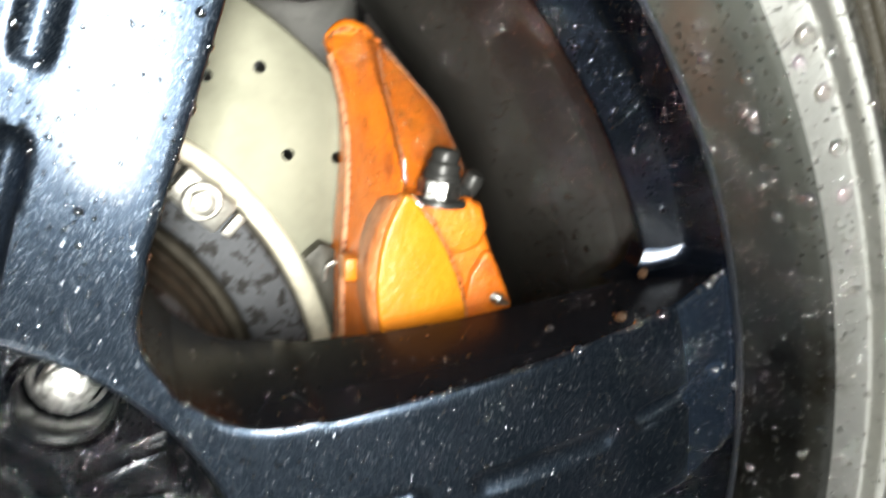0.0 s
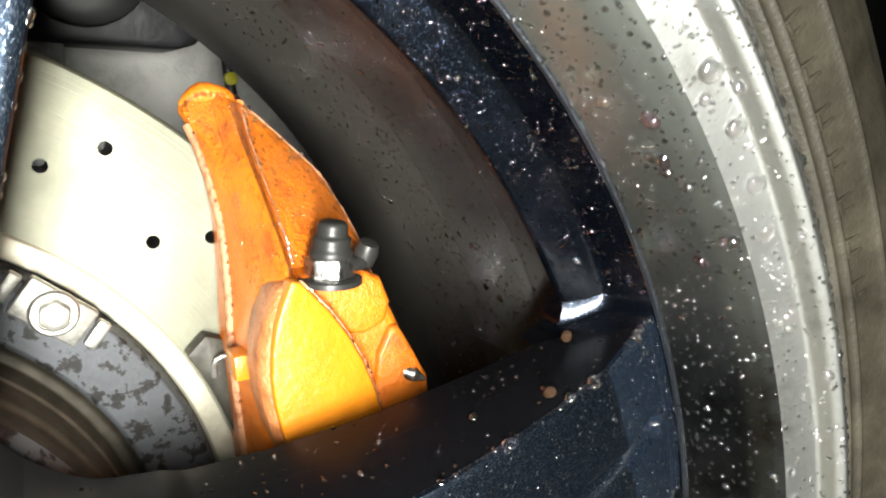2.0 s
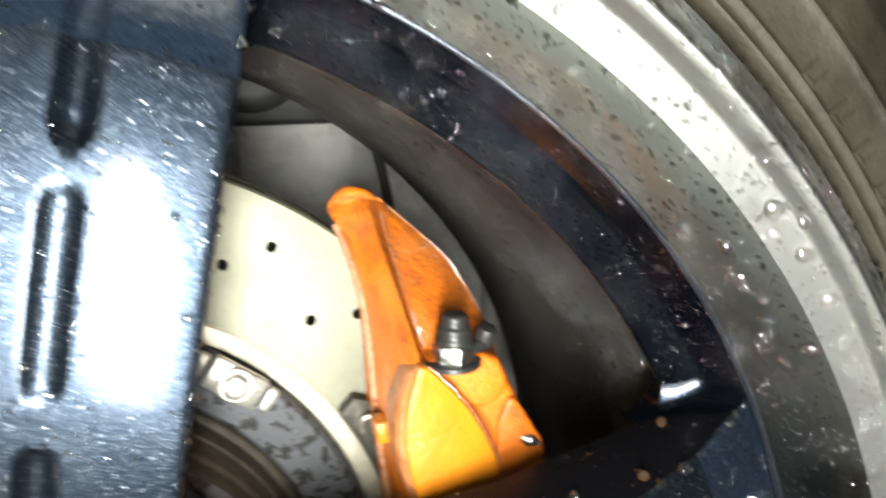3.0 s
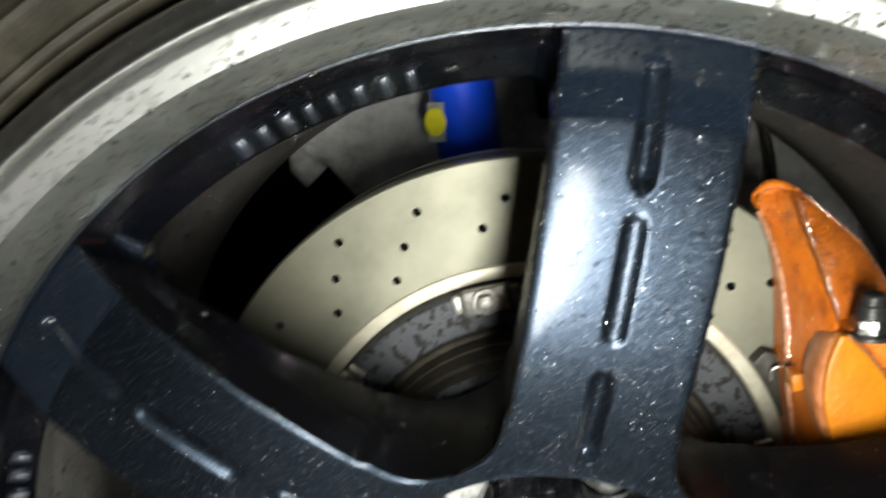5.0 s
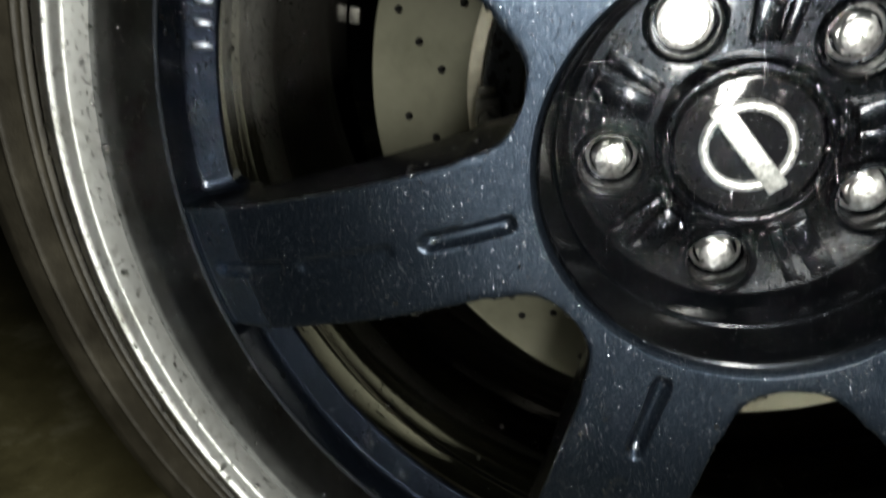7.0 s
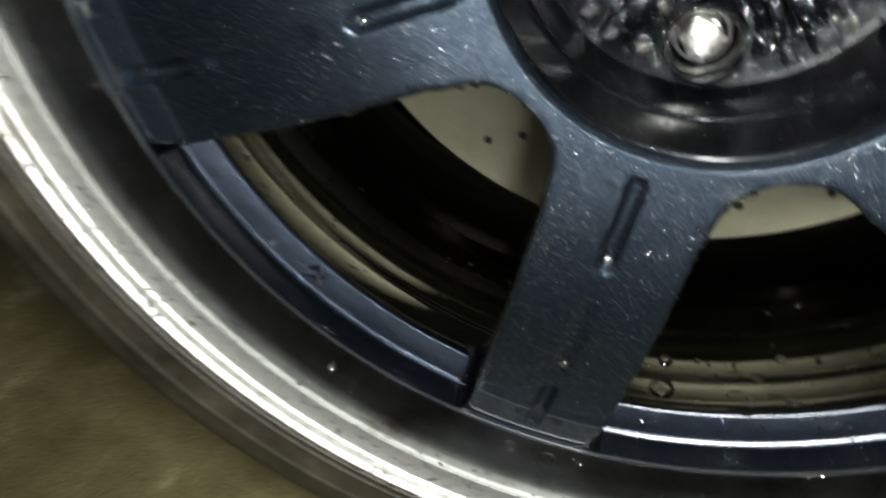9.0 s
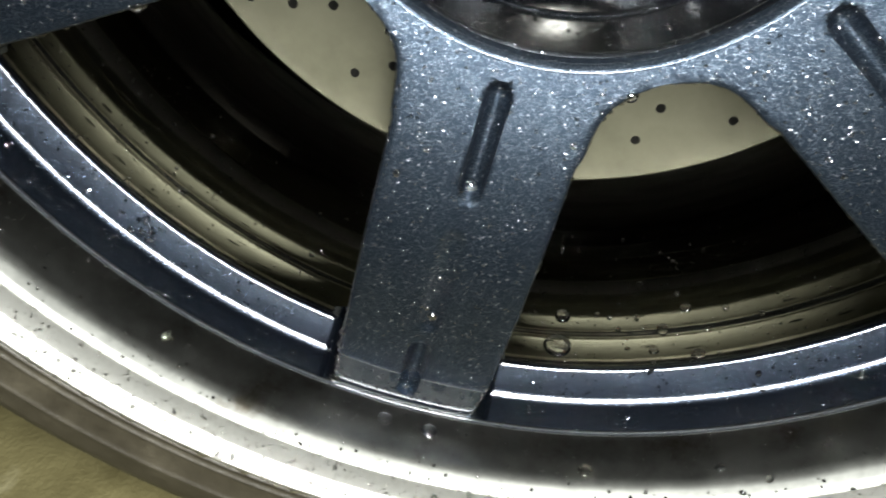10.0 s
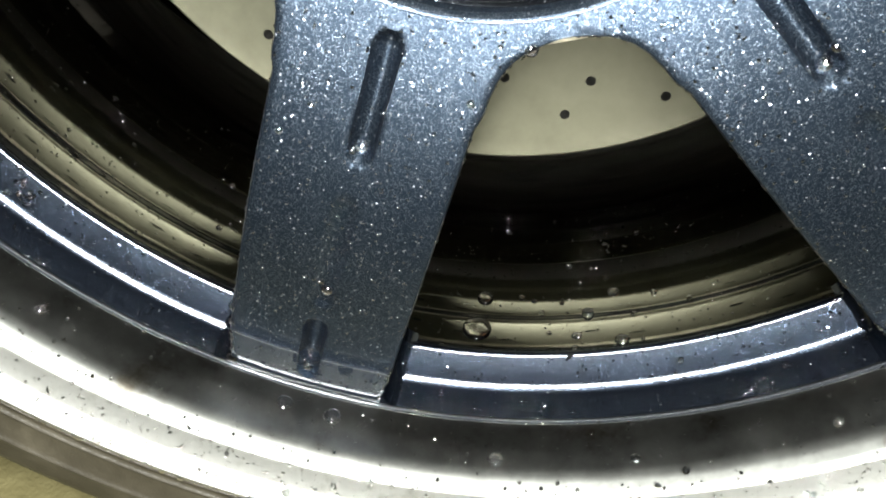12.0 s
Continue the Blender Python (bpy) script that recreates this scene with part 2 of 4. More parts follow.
LINER = material("grey_rough_liner", (0.22, 0.215, 0.20), 0.8)
mottle(LINER, [(0.42, 0.415, 0.395), (0.66, 0.65, 0.62), (0.78, 0.77, 0.74)], 25.0, [0.3, 0.5, 0.8])
bumps(LINER, [(25.0, 0.7), (120.0, 0.5)], 0.006)
DARK_ARM = material("black_suspension_paint", (0.007, 0.008, 0.010), 0.45)
bumps(DARK_ARM, [(90.0, 0.3)], 0.002)
ARM = material("grey_cast_arm", (0.20, 0.20, 0.195), 0.7, 0.1)
mottle(ARM, [(0.28, 0.28, 0.27), (0.48, 0.48, 0.465), (0.60, 0.60, 0.58)], 40.0, [0.3, 0.5, 0.8])
bumps(ARM, [(38.0, 1.0), (110.0, 0.8), (400.0, 0.4)], 0.006)
BLUE = material("blue_damper_enamel", (0.005, 0.055, 0.62), 0.35, 0.0, 0.5)
mottle(BLUE, [(0.005, 0.045, 0.50), (0.006, 0.065, 0.68)], 30.0, [0.35, 0.65])
LABEL = material("yellow_sticker", (0.78, 0.72, 0.03), 0.5)
mottle(LABEL, [(0.60, 0.55, 0.03), (0.80, 0.74, 0.03)], 200.0, [0.35, 0.5])
PAPER = material("grey_sticker", (0.30, 0.31, 0.28), 0.5)
mottle(PAPER, [(0.22, 0.23, 0.20), (0.36, 0.37, 0.33)], 150.0, [0.35, 0.6])

GROUND = material("wet_concrete", (0.14, 0.12, 0.07), 0.6)
mottle(GROUND, [(0.085, 0.074, 0.032), (0.155, 0.138, 0.064), (0.31, 0.29, 0.18)], 9.0, [0.35, 0.55, 0.68], rough=(0.35, 0.75))
bumps(GROUND, [(60.0, 0.4), (400.0, 0.3)], 0.003)

WATER = material("water", (1.0, 1.0, 1.0), 0.02)
bsdf(WATER).inputs["Transmission Weight"].default_value = 1.0
bsdf(WATER).inputs["IOR"].default_value = 1.36
bsdf(WATER).inputs["Coat Weight"].default_value = 1.0
bsdf(WATER).inputs["Coat IOR"].default_value = 2.6
bsdf(WATER).inputs["Coat Roughness"].default_value = 0.05

# ---- mesh tools ----
def part(name, bm, mat, parent=None, label="", smooth=True):
    """Links a bmesh as one mesh object, under a thing or a part."""
    me = bpy.data.meshes.new(name)
    bmesh.ops.recalc_face_normals(bm, faces=bm.faces)
    bm.to_mesh(me)
    bm.free()
    for p in me.polygons:
        p.use_smooth = smooth
    if smooth:
        me.set_sharp_from_angle(angle=radians(38))
    me.materials.append(mat)
    ob = new(name, me)
    ob.parent = parent
    if label:
        tagged(ob, label)
    return ob


def thing(name, label, category, at=(0, 0, 0), group="", kind=""):
    ob = new(name)
    ob.empty_display_size = 0.02
    ob.location = at
    return tagged(ob, label, category, group, kind)


def revolve(profile, n=192, start=0.0, end=360.0, closed=False):
    """Turns (radius, y) round the axle, the y axis."""
    bm = bmesh.new()
    full = end - start >= 360
    steps = n if full else n + 1
    rows = []
    for i in range(steps):
        a = radians(start + (end - start) * i / n)
        rows.append([bm.verts.new((r * math.cos(a), y, r * math.sin(a))) for r, y in profile])
    m = len(profile)
    for i in range(n):
        p, q = rows[i], rows[(i + 1) % steps]
        for j in range(m if closed else m - 1):
            k = (j + 1) % m
            bm.faces.new((p[j], p[k], q[k], q[j]))
    if closed and not full:
        bm.faces.new(rows[0])
        bm.faces.new(rows[-1])
    return bm


def rounded(points, radius, n=4):
    """Rounds the corners of a (r, y) profile."""
    out = [points[0]]
    for a, b, c in zip(points, points[1:], points[2:]):
        a, b, c = Vector(a), Vector(b), Vector(c)
        d = min(radius, (a - b).length * 0.45, (c - b).length * 0.45)
        p, q = b + (a - b).normalized() * d, b + (c - b).normalized() * d
        for i in range(n + 1):
            t = i / n
            out.append(tuple((1 - t) ** 2 * p + 2 * t * (1 - t) * b + t * t * q))
    return out + [points[-1]]


def slab(outline, y0, y1, bevel=0.0, segments=2):
    """A plate: an outline of (x, z) from y0 (front) to y1, with rounded edges."""
    bm = bmesh.new()
    f = bm.faces.new([bm.verts.new((x, y0, z)) for x, z in outline])
    g = bmesh.ops.extrude_face_region(bm, geom=[f])
    bmesh.ops.translate(bm, verts=[v for v in g["geom"] if isinstance(v, bmesh.types.BMVert)], vec=(0, y1 - y0, 0))
    bmesh.ops.recalc_face_normals(bm, faces=bm.faces)
    if bevel:
        edges = [e for e in bm.edges if len(e.link_faces) == 2 and e.calc_face_angle() > 0.9]
        bmesh.ops.bevel(bm, geom=edges, offset=bevel, segments=segments, affect="EDGES", profile=0.5)
    return bm


def box(sx, sy, sz, bevel=0.0, at=(0, 0, 0), turn=0.0):
    """A block with rounded edges, turned about the axle direction."""
    bm = slab([(-sx / 2, -sz / 2), (sx / 2, -sz / 2), (sx / 2, sz / 2), (-sx / 2, sz / 2)], -sy / 2, sy / 2, bevel)
    bmesh.ops.transform(bm, matrix=pose(*at, 0, -turn, 0), verts=bm.verts)
    return bm


def rod(profile, n=24, at=(0, 0, 0), tilt=None):
    """A turned piece: (radius, height) along y or along any tilt."""
    bm = revolve([(max(r, 1e-5), h) for r, h in profile], n)
    bmesh.ops.remove_doubles(bm, verts=bm.verts, dist=2e-5)
    m = Matrix.Translation(at)
    if tilt is not None:
        m = m @ Vector((0, -1, 0)).rotation_difference(Vector(tilt)).to_matrix().to_4x4()
    bmesh.ops.transform(bm, matrix=m, verts=bm.verts)
    return bm


def tube(path, radius, n=10):
    """A round cable or bar through the points of a path."""
    bm = bmesh.new()
    pts = [Vector(p) for p in path]
    rows = []
    for i, p in enumerate(pts):
        d = (pts[min(i + 1, len(pts) - 1)] - pts[max(i - 1, 0)]).normalized()
        u = d.cross(Vector((0.3, 0.9, 0.2))).normalized()
        w = d.cross(u)
        r = radius(i / (len(pts) - 1)) if callable(radius) else radius
        rows.append([bm.verts.new(p + r * (math.cos(2 * math.pi * k / n) * u + math.sin(2 * math.pi * k / n) * w)) for k in range(n)])
    for a, b in zip(rows, rows[1:]):
        for k in range(n):
            bm.faces.new((a[k], a[(k + 1) % n], b[(k + 1) % n], b[k]))
    bm.faces.new(rows[0])
    bm.faces.new(rows[-1])
    return bm


def merge(*parts):
    """One bmesh out of several."""
    out = bmesh.new()
    for b in parts:
        me = bpy.data.meshes.new("tmp")
        b.to_mesh(me)
        b.free()
        out.from_mesh(me)
        bpy.data.meshes.remove(me)
    return out


def lerp(x, xs, ys):
    return float(np.interp(x, xs, ys))


def polar(r, degrees, y=0.0):
    return (r * math.cos(radians(degrees)), y, r * math.sin(radians(degrees)))


def holed_plate(outer, inner, holes, y, depth, n=160, hn=14):
    """A flat ring at y with round holes (x, z, radius) that go back by depth."""
    bm = bmesh.new()
    edges = []
    loops = []
    for cx, cz, r, k in [(0, 0, outer, n), (0, 0, inner, n)] + [(hx, hz, hr, hn) for hx, hz, hr in holes]:
        vs = [bm.verts.new((cx + r * math.cos(2 * math.pi * i / k), y, cz + r * math.sin(2 * math.pi * i / k))) for i in range(k)]
        es = [bm.edges.new((vs[i], vs[(i + 1) % k])) for i in range(k)]
        edges += es
        loops.append(es)
    bmesh.ops.triangle_fill(bm, edges=edges, use_beauty=True, use_dissolve=False)
    for es in loops[2:]:
        g = bmesh.ops.extrude_edge_only(bm, edges=es)
        vs = [v for v in g["geom"] if isinstance(v, bmesh.types.BMVert)]
        bmesh.ops.translate(bm, verts=vs, vec=(0, depth, 0))
        bm.faces.new([v for v in vs])
        for f in {f for v in vs for f in v.link_faces}:
            f.material_index = 1
    return bm

# ---- floor ----
bm = bmesh.new()
bmesh.ops.create_grid(bm, x_segments=60, y_segments=60, size=6.0)
for v in bm.verts:
    v.co.z = 0.004 * noise.noise(v.co * 1.7) - 0.004
floor = tagged(part("ground", bm, GROUND), "damp brownish concrete floor with pale stains", "floor", kind="structure")

# ---- the alloy wheel ----
wheel = thing("alloy_wheel", "midnight blue six-spoke alloy wheel with polished lip, wet with rain", "wheel", (0, 0, ZC))

FACE_R = [0.08, 0.09, 0.126, 0.16, 0.18, 0.20, 0.2105, 0.2125, 0.225, 0.2375]
FACE_Y = [-0.0615, -0.063, -0.0705, -0.0730, -0.0728, -0.0702, -0.0682, -0.0674, -0.0622, -0.0572]
BACK_R = [0.08, 0.103, 0.115, 0.133, 0.16, 0.192, 0.216, 0.24]
BACK_Y = [0.004, -0.006, -0.0145, -0.0234, -0.0320, -0.0373, -0.0410, -0.0420]


FACE_FIT = np.polyfit(FACE_R[:7], FACE_Y[:7], 4)


def face_y(r):
    """The crowned front of a spoke, smooth up to its chamfered end."""
    return float(np.polyval(FACE_FIT, r)) if r < 0.2105 else lerp(r, [0.2105, 0.2125, 0.225, 0.2375], [float(np.polyval(FACE_FIT, 0.2105)), -0.0674, -0.0622, -0.0572])


def half_angle(r):
    """Half the angle that a spoke takes at a radius; it flares into its neighbours at the hub."""
    w = lerp(r, [0.10, 0.19, 0.24], [0.0290, 0.0290, 0.0300])
    straight = math.degrees(math.asin(w / r))
    return lerp(r, [0.0825, 0.0884, 0.0890, 0.0900, 0.0915, 0.0945, 0.0985, 0.104, 0.112], [30, 30, 28.2, 25.4, 22.8, 20.2, 18.4, 16.9, straight]) if r < 0.112 else straight


def groove(r, v):
    """Depth of the three slots along a spoke."""
    best = 0.0
    for a, b, deep, sharp in ((0.0935, 0.1235, 0.0046, 0.8), (0.1428, 0.1785, 0.0017, 0.9), (0.1935, 0.2250, 0.0046, 0.8)):
        d = math.hypot(r - min(max(r, a), b), v)
        best = max(best, deep * (max(1 - (d / 0.0041) ** 2, 0.0)) ** sharp)
    return best


def spoke_mesh():
    bm = bmesh.new()
    radii = list(np.linspace(0.0822, 0.0884, 3)) + list(np.linspace(0.0888, 0.100, 10)) + list(np.linspace(0.1015, 0.2375, 92))
    cols = [-1.0, -0.985, -0.955] + list(np.linspace(-0.90, -0.20, 7)) + list(np.linspace(-0.16, 0.16, 15)) + list(np.linspace(0.20, 0.90, 7)) + [0.955, 0.985, 1.0]
    grid, back = [], []
    for r in radii:
        h = half_angle(r)
        row = []
        for c in cols:
            a = radians(h * c)
            v = r * math.sin(a)
            y = face_y(r) + groove(r, v)
            if r > 0.0886:
                y += (0.0016 if abs(c) == 1 else 0.0005 if abs(c) > 0.98 else 0.0001 if abs(c) > 0.95 else 0)
            row.append(bm.verts.new((r * math.cos(a), y, v)))
        grid.append(row)
        yb = lerp(r, BACK_R, BACK_Y)
        back.append([bm.verts.new((r * math.cos(radians(h * s)) , yb, r * math.sin(radians(h * s)))) for s in ((-0.97, 0.97) if r > 0.0886 else (-1.0, 1.0))])
    for i in range(len(radii) - 1):
        for j in range(len(cols) - 1):
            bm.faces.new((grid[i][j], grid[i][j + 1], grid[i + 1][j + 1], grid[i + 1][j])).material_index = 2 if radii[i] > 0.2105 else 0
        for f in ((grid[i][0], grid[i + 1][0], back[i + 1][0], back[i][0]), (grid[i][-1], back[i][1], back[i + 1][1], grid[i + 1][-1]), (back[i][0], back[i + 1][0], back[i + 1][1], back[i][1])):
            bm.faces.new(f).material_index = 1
    return bm


spokes = [part("spoke", spoke_mesh(), PAINT, wheel)]
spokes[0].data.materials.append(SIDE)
spokes[0].data.materials.append(END)
spokes[0].rotation_euler = (0, -radians(SPOKE), 0)
for i in range(1, 6):
    s = new("spoke", spokes[0].data)
    s.parent, s.rotation_euler = wheel, (0, -radians(SPOKE + 60 * i), 0)
    spokes.append(s)

RING_Y = [-0.0584, -0.0466, -0.0395, -0.0300]
RING_R = [0.2382, 0.2326, 0.2212, 0.2212]


def fillet_mesh(side, f=0.0085):
    """The hollow that rounds the corner between a spoke's flank and the outer ring."""
    bm = bmesh.new()
    rows = []
    for y in np.linspace(-0.0582, -0.0320, 15):
        r = lerp(y, RING_Y, RING_R) + 0.0006
        w = 0.0296 - (0.0006 if y > -0.045 else 0.0)
        uc = math.sqrt(r * r - (w + f) ** 2) - f
        arc = [(uc - 0.004, w - 0.0006)]
        arc += [(uc + f * math.sin(a), w + f - f * math.cos(a)) for a in np.linspace(0, 0.5 * math.pi, 13)]
        rows.append([bm.verts.new((u, y, v * side)) for u, v in arc])
    for p, q in zip(rows, rows[1:]):
        for i in range(len(p) - 1):
            bm.faces.new((p[i], p[i + 1], q[i + 1], q[i]))
    return bm


for i, s in enumerate(spokes):
    for side in (-1, 1):
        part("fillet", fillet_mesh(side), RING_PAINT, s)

ring_profile = rounded([(0.2330, -0.0340), (0.2224, -0.0352), (0.2207, -0.0390), (0.2328, -0.0466), (0.2384, -0.0584), (0.2394, -0.0570)], 0.0024, 7)
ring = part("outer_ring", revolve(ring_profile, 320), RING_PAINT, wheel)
part("ring_seam", revolve([(0.2378 + 0.0009 * math.cos(a), -0.0590 + 0.0009 * math.sin(a)) for a in np.linspace(0, 2 * math.pi, 9)[:-1]], 320, closed=True), LIT_PAINT, wheel, "fine bright bead between ring and lip")
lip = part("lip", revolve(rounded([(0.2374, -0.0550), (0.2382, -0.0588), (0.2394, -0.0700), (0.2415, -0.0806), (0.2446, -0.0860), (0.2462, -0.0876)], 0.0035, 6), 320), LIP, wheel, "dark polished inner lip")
lip.data.flip_normals()
flange = part("flange", revolve(rounded([(0.2462, -0.0876), (0.2490, -0.0890), (0.2542, -0.0918), (0.2556, -0.0960), (0.2576, -0.0982), (0.2596, -0.0968), (0.2620, -0.0946), (0.2660, -0.0920), (0.2672, -0.0890), (0.2670, -0.0770)], 0.0010, 3), 256), FLANGE, wheel, "bright polished aluminium flange with water stains")
barrel_profile = [(0.2376, -0.0500), (0.2302, -0.0365), (0.2290, -0.0330), (0.2292, -0.0120), (0.2306, -0.0115), (0.2306, -0.0095), (0.2299, -0.0072), (0.2291, -0.0030), (0.2290, 0.0120), (0.2285, 0.0300), (0.2288, 0.0304), (0.2286, 0.0312), (0.2280, 0.0450), (0.2205, 0.0600), (0.2200, 0.1150), (0.2240, 0.1300), (0.2340, 0.1380), (0.2345, 0.1440), (0.2420, 0.1440), (0.2450, 0.1380), (0.2450, -0.0500)]
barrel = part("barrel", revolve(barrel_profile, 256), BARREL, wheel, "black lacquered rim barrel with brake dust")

# hub dish with its five bolt pockets
LUG = 52.5
lugs = [(*polar(0.055, LUG + 72 * k)[::2], 0.0128) for k in range(5)]
OUT = -0.002
dish_wall = revolve(rounded([(0.0804, -0.0570), (0.0790, -0.0560), (0.0772, -0.0330), (0.0752, -0.0318), (0.0742, -0.0190), (0.0715, -0.0120)], 0.0015, 3), 160)
dish_floor = holed_plate(0.0715, 0.0330, lugs, -0.0120, 0.016, 160, 28)
part("hub_rim", revolve(rounded([(0.0842, face_y(0.0842) + 0.0003), (0.0829, face_y(0.0829) - 0.0002), (0.0812, -0.0600), (0.0803, -0.0560)], 0.0014, 6), 192), PAINT, wheel, "rounded blue rim round the hub dish")
dish = part("hub_dish", dish_floor, DISH, wheel, "glossy black recessed hub dish")
dish_side = part("dish_wall", dish_wall, DISH, wheel, "glossy black stepped wall of the hub dish")
dish_side.data.flip_normals()
for k in range(5):
    a = LUG + 36 + 72 * k
    for off, w, top in ((-7.5, 0.0055, -0.0165), (4.0, 0.0105, -0.0185)):
        bm = box(0.026, 0.0085, w, 0.0010, (0.0535, top + 0.0042, 0))
        bmesh.ops.transform(bm, matrix=pose(0, 0, 0, 0, -(a + off), 0), verts=bm.verts)
        part("rib", bm, DISH, wheel)
    collar = rod([(0.0128, 0.002), (0.0130, -0.0135), (0.0140, -0.0150), (0.0156, -0.0140), (0.0165, -0.0115)], 32, at=polar(0.055, LUG + 72 * k, OUT))
    part("bolt_collar", collar, DISH, wheel)
    if k == 1:
        head = rod([(0.0112, 0.004), (0.0112, -0.0060), (0.0106, -0.0075), (0.0092, -0.0080), (0.0088, -0.0066), (0.0, -0.0062)], 32, at=polar(0.055, LUG + 72 * k, OUT))
        part("wheel_bolt", head, CHROME, wheel, "locking wheel bolt with a round bright cap")
    else:
        hexa = slab([(0.0088 * math.cos(radians(60 * i)), 0.0088 * math.sin(radians(60 * i))) for i in range(6)], -0.0040, 0.0040, 0.0009)
        dome = rod([(0.0115, 0.0045), (0.0112, 0.0025), (0.0096, 0.0018)], 28)
        cap = rod([(0.0074, -0.0040), (0.0068, -0.0062), (0.0045, -0.0074), (0.0, -0.0078)], 20)
        bm = merge(hexa, dome, cap)
        bmesh.ops.translate(bm, verts=bm.verts, vec=polar(0.055, LUG + 72 * k, OUT))
        part("wheel_bolt", bm, CHROME, wheel)

cap_body = part("center_cap", rod(rounded([(0.0285, -0.006), (0.0285, -0.0200), (0.0, -0.0204)], 0.0010, 3), 64), GLOSS_BLACK, wheel, "gloss black centre cap with a ring emblem")
part("cap_collar", revolve(rounded([(0.0360, -0.006), (0.0355, -0.0190), (0.0335, -0.0222), (0.0305, -0.0222), (0.0288, -0.0196), (0.0286, -0.010)], 0.0010, 3), 96), DISH, wheel)
emblem = revolve(rounded([(0.0148, -0.0190), (0.0150, -0.0216), (0.0162, -0.0224), (0.0180, -0.0222), (0.0189, -0.0208), (0.0189, -0.0190)], 0.0006, 2), 64)
part("emblem_ring", emblem, SATIN, cap_body, "chrome emblem ring")
bolt_bar = box(0.0425, 0.0034, 0.0082, 0.0006, (0, -0.0221, 0), -47)
part("emblem_bar", bolt_bar, SATIN, cap_body, "slanting chrome emblem bar")


def raised_marks(start, count, step, seed):
    """An embossed word that cannot be read: plain low bars on the ring."""
    rnd = random.Random(seed)
    for i in range(count):
        bm = box(rnd.uniform(0.0026, 0.0050), 0.0052, rnd.uniform(0.0078, 0.0092), 0.0008)
        m = pose(0, 0, 0, 0, -(start + step * i - 90), 0) @ Matrix.Translation((0, -0.0420, 0.2266)) @ pose(0, 0, 0, 32, 0, 0)
        bmesh.ops.transform(bm, matrix=m, verts=bm.verts)
        part("raised_mark", bm, LIT_PAINT, wheel)


raised_marks(97.0, 8, 2.35, 3)
raised_marks(156.5, 8, 2.35, 4)

for at, size in (((0.1755, -0.0640, 0.0850), 0.0017), ((0.1868, -0.0555, 0.0958), 0.0014)):
    part("rusty_bead", rod([(size, 0.001), (size, -0.0004), (size * 0.75, -0.0011), (0, -0.0014)], 16, at=at, tilt=(-0.25, -0.6, 0.75)), RUST, wheel, "rust-brown bead on the spoke's flank")
weight = box(0.007, 0.006, 0.010, 0.001, polar(0.2170, 175.4, 0.1240), 175.4)
part("balance_weight", weight, STEEL, wheel, "small zinc balance weight")

# ---- the tyre ----
tyre = thing("tyre", "dusty black low-profile tyre on the rim, standing on the floor", "tyre", (0, 0, ZC))
side = [(0.2450, -0.0500), (0.2655, -0.0740), (0.2682, -0.0800), (0.2708, -0.0880), (0.2722, -0.0898), (0.2734, -0.0890), (0.2748, -0.0894), (0.2760, -0.0906), (0.2772, -0.0896), (0.2860, -0.0918), (0.2875, -0.0930), (0.2890, -0.0920),
        (0.2990, -0.0912), (0.3080, -0.0870), (0.3150, -0.0780), (0.3190, -0.0670), (0.3215, -0.0500), (0.3220, -0.0200)]
mirror = [(r, 0.06 - (y + 0.02)) for r, y in reversed(side)]
part("carcass", revolve(rounded(side + mirror[1:], 0.0012, 2), 192), TYRE, tyre)
for k in range(36):
    a = 10 * k
    for j, yy in enumerate((-0.043, 0.005, 0.052)):
        bm = box(0.034, 0.034, 0.002, 0.0005)
        m = pose(0, 0, 0, 0, -(a + 3 * j - 90), 0) @ Matrix.Translation((0, yy, 0.3215)) @ pose(0, 0, 0, 0, 0, 25 - 25 * j)
        bmesh.ops.transform(bm, matrix=m, verts=bm.verts)
        part("tread_block", bm, TYRE, tyre)
rnd = random.Random(8)
for k in range(9):
    a = 44 - 2.6 * k
    bm = merge(box(0.0042, 0.0016, 0.0012, 0.0003, (0, 0, 0.0036)), box(0.0042, 0.0016, 0.0012, 0.0003, (0, 0, -0.0036)), box(0.0012, 0.0016, 0.0084, 0.0003, (-0.0020, 0, 0)), box(0.0012, 0.0016, rnd.choice((0.0084, 0.0042)), 0.0003, (0.0020, 0, 0)))
    m = pose(0, 0, 0, 0, -(a - 90), 0) @ Matrix.Translation((0, -0.0900, 0.2806)) @ pose(0, 0, 0, 0, rnd.uniform(-6, 6), 0)
    bmesh.ops.transform(bm, matrix=m, verts=bm.verts)
    part("raised_mark", bm, TYRE, tyre)

# ---- the brake disc ----
disc = thing("brake_disc", "drilled pale olive steel brake disc with a corroded dark bell", "brake disc", (0, 0, ZC))
DY = 0.0478
holes = []
for j in range(22):
    base = (0.1615, 0.1645, 0.1695)[j % 3]
    for k in range(-1, 4):
        r = base - 0.0133 * k
        if 0.1370 < r < 0.1728:
            holes.append((*polar(r, 43.0 + 16.1 * j + (0.160 - r) * 355)[::2], 0.0022))
face = holed_plate(0.1800, 0.1292, holes, DY, 0.022, 200, 14)
rim_side = revolve(rounded([(0.1800, DY), (0.1812, DY + 0.0010), (0.1815, DY + 0.0080), (0.1770, DY + 0.0085), (0.1770, DY + 0.0200), (0.1815, DY + 0.0205), (0.1812, DY + 0.0280), (0.1300, DY + 0.0280)], 0.0005, 2), 200)
rotor = part("rotor", merge(face, rim_side), DISC, disc)
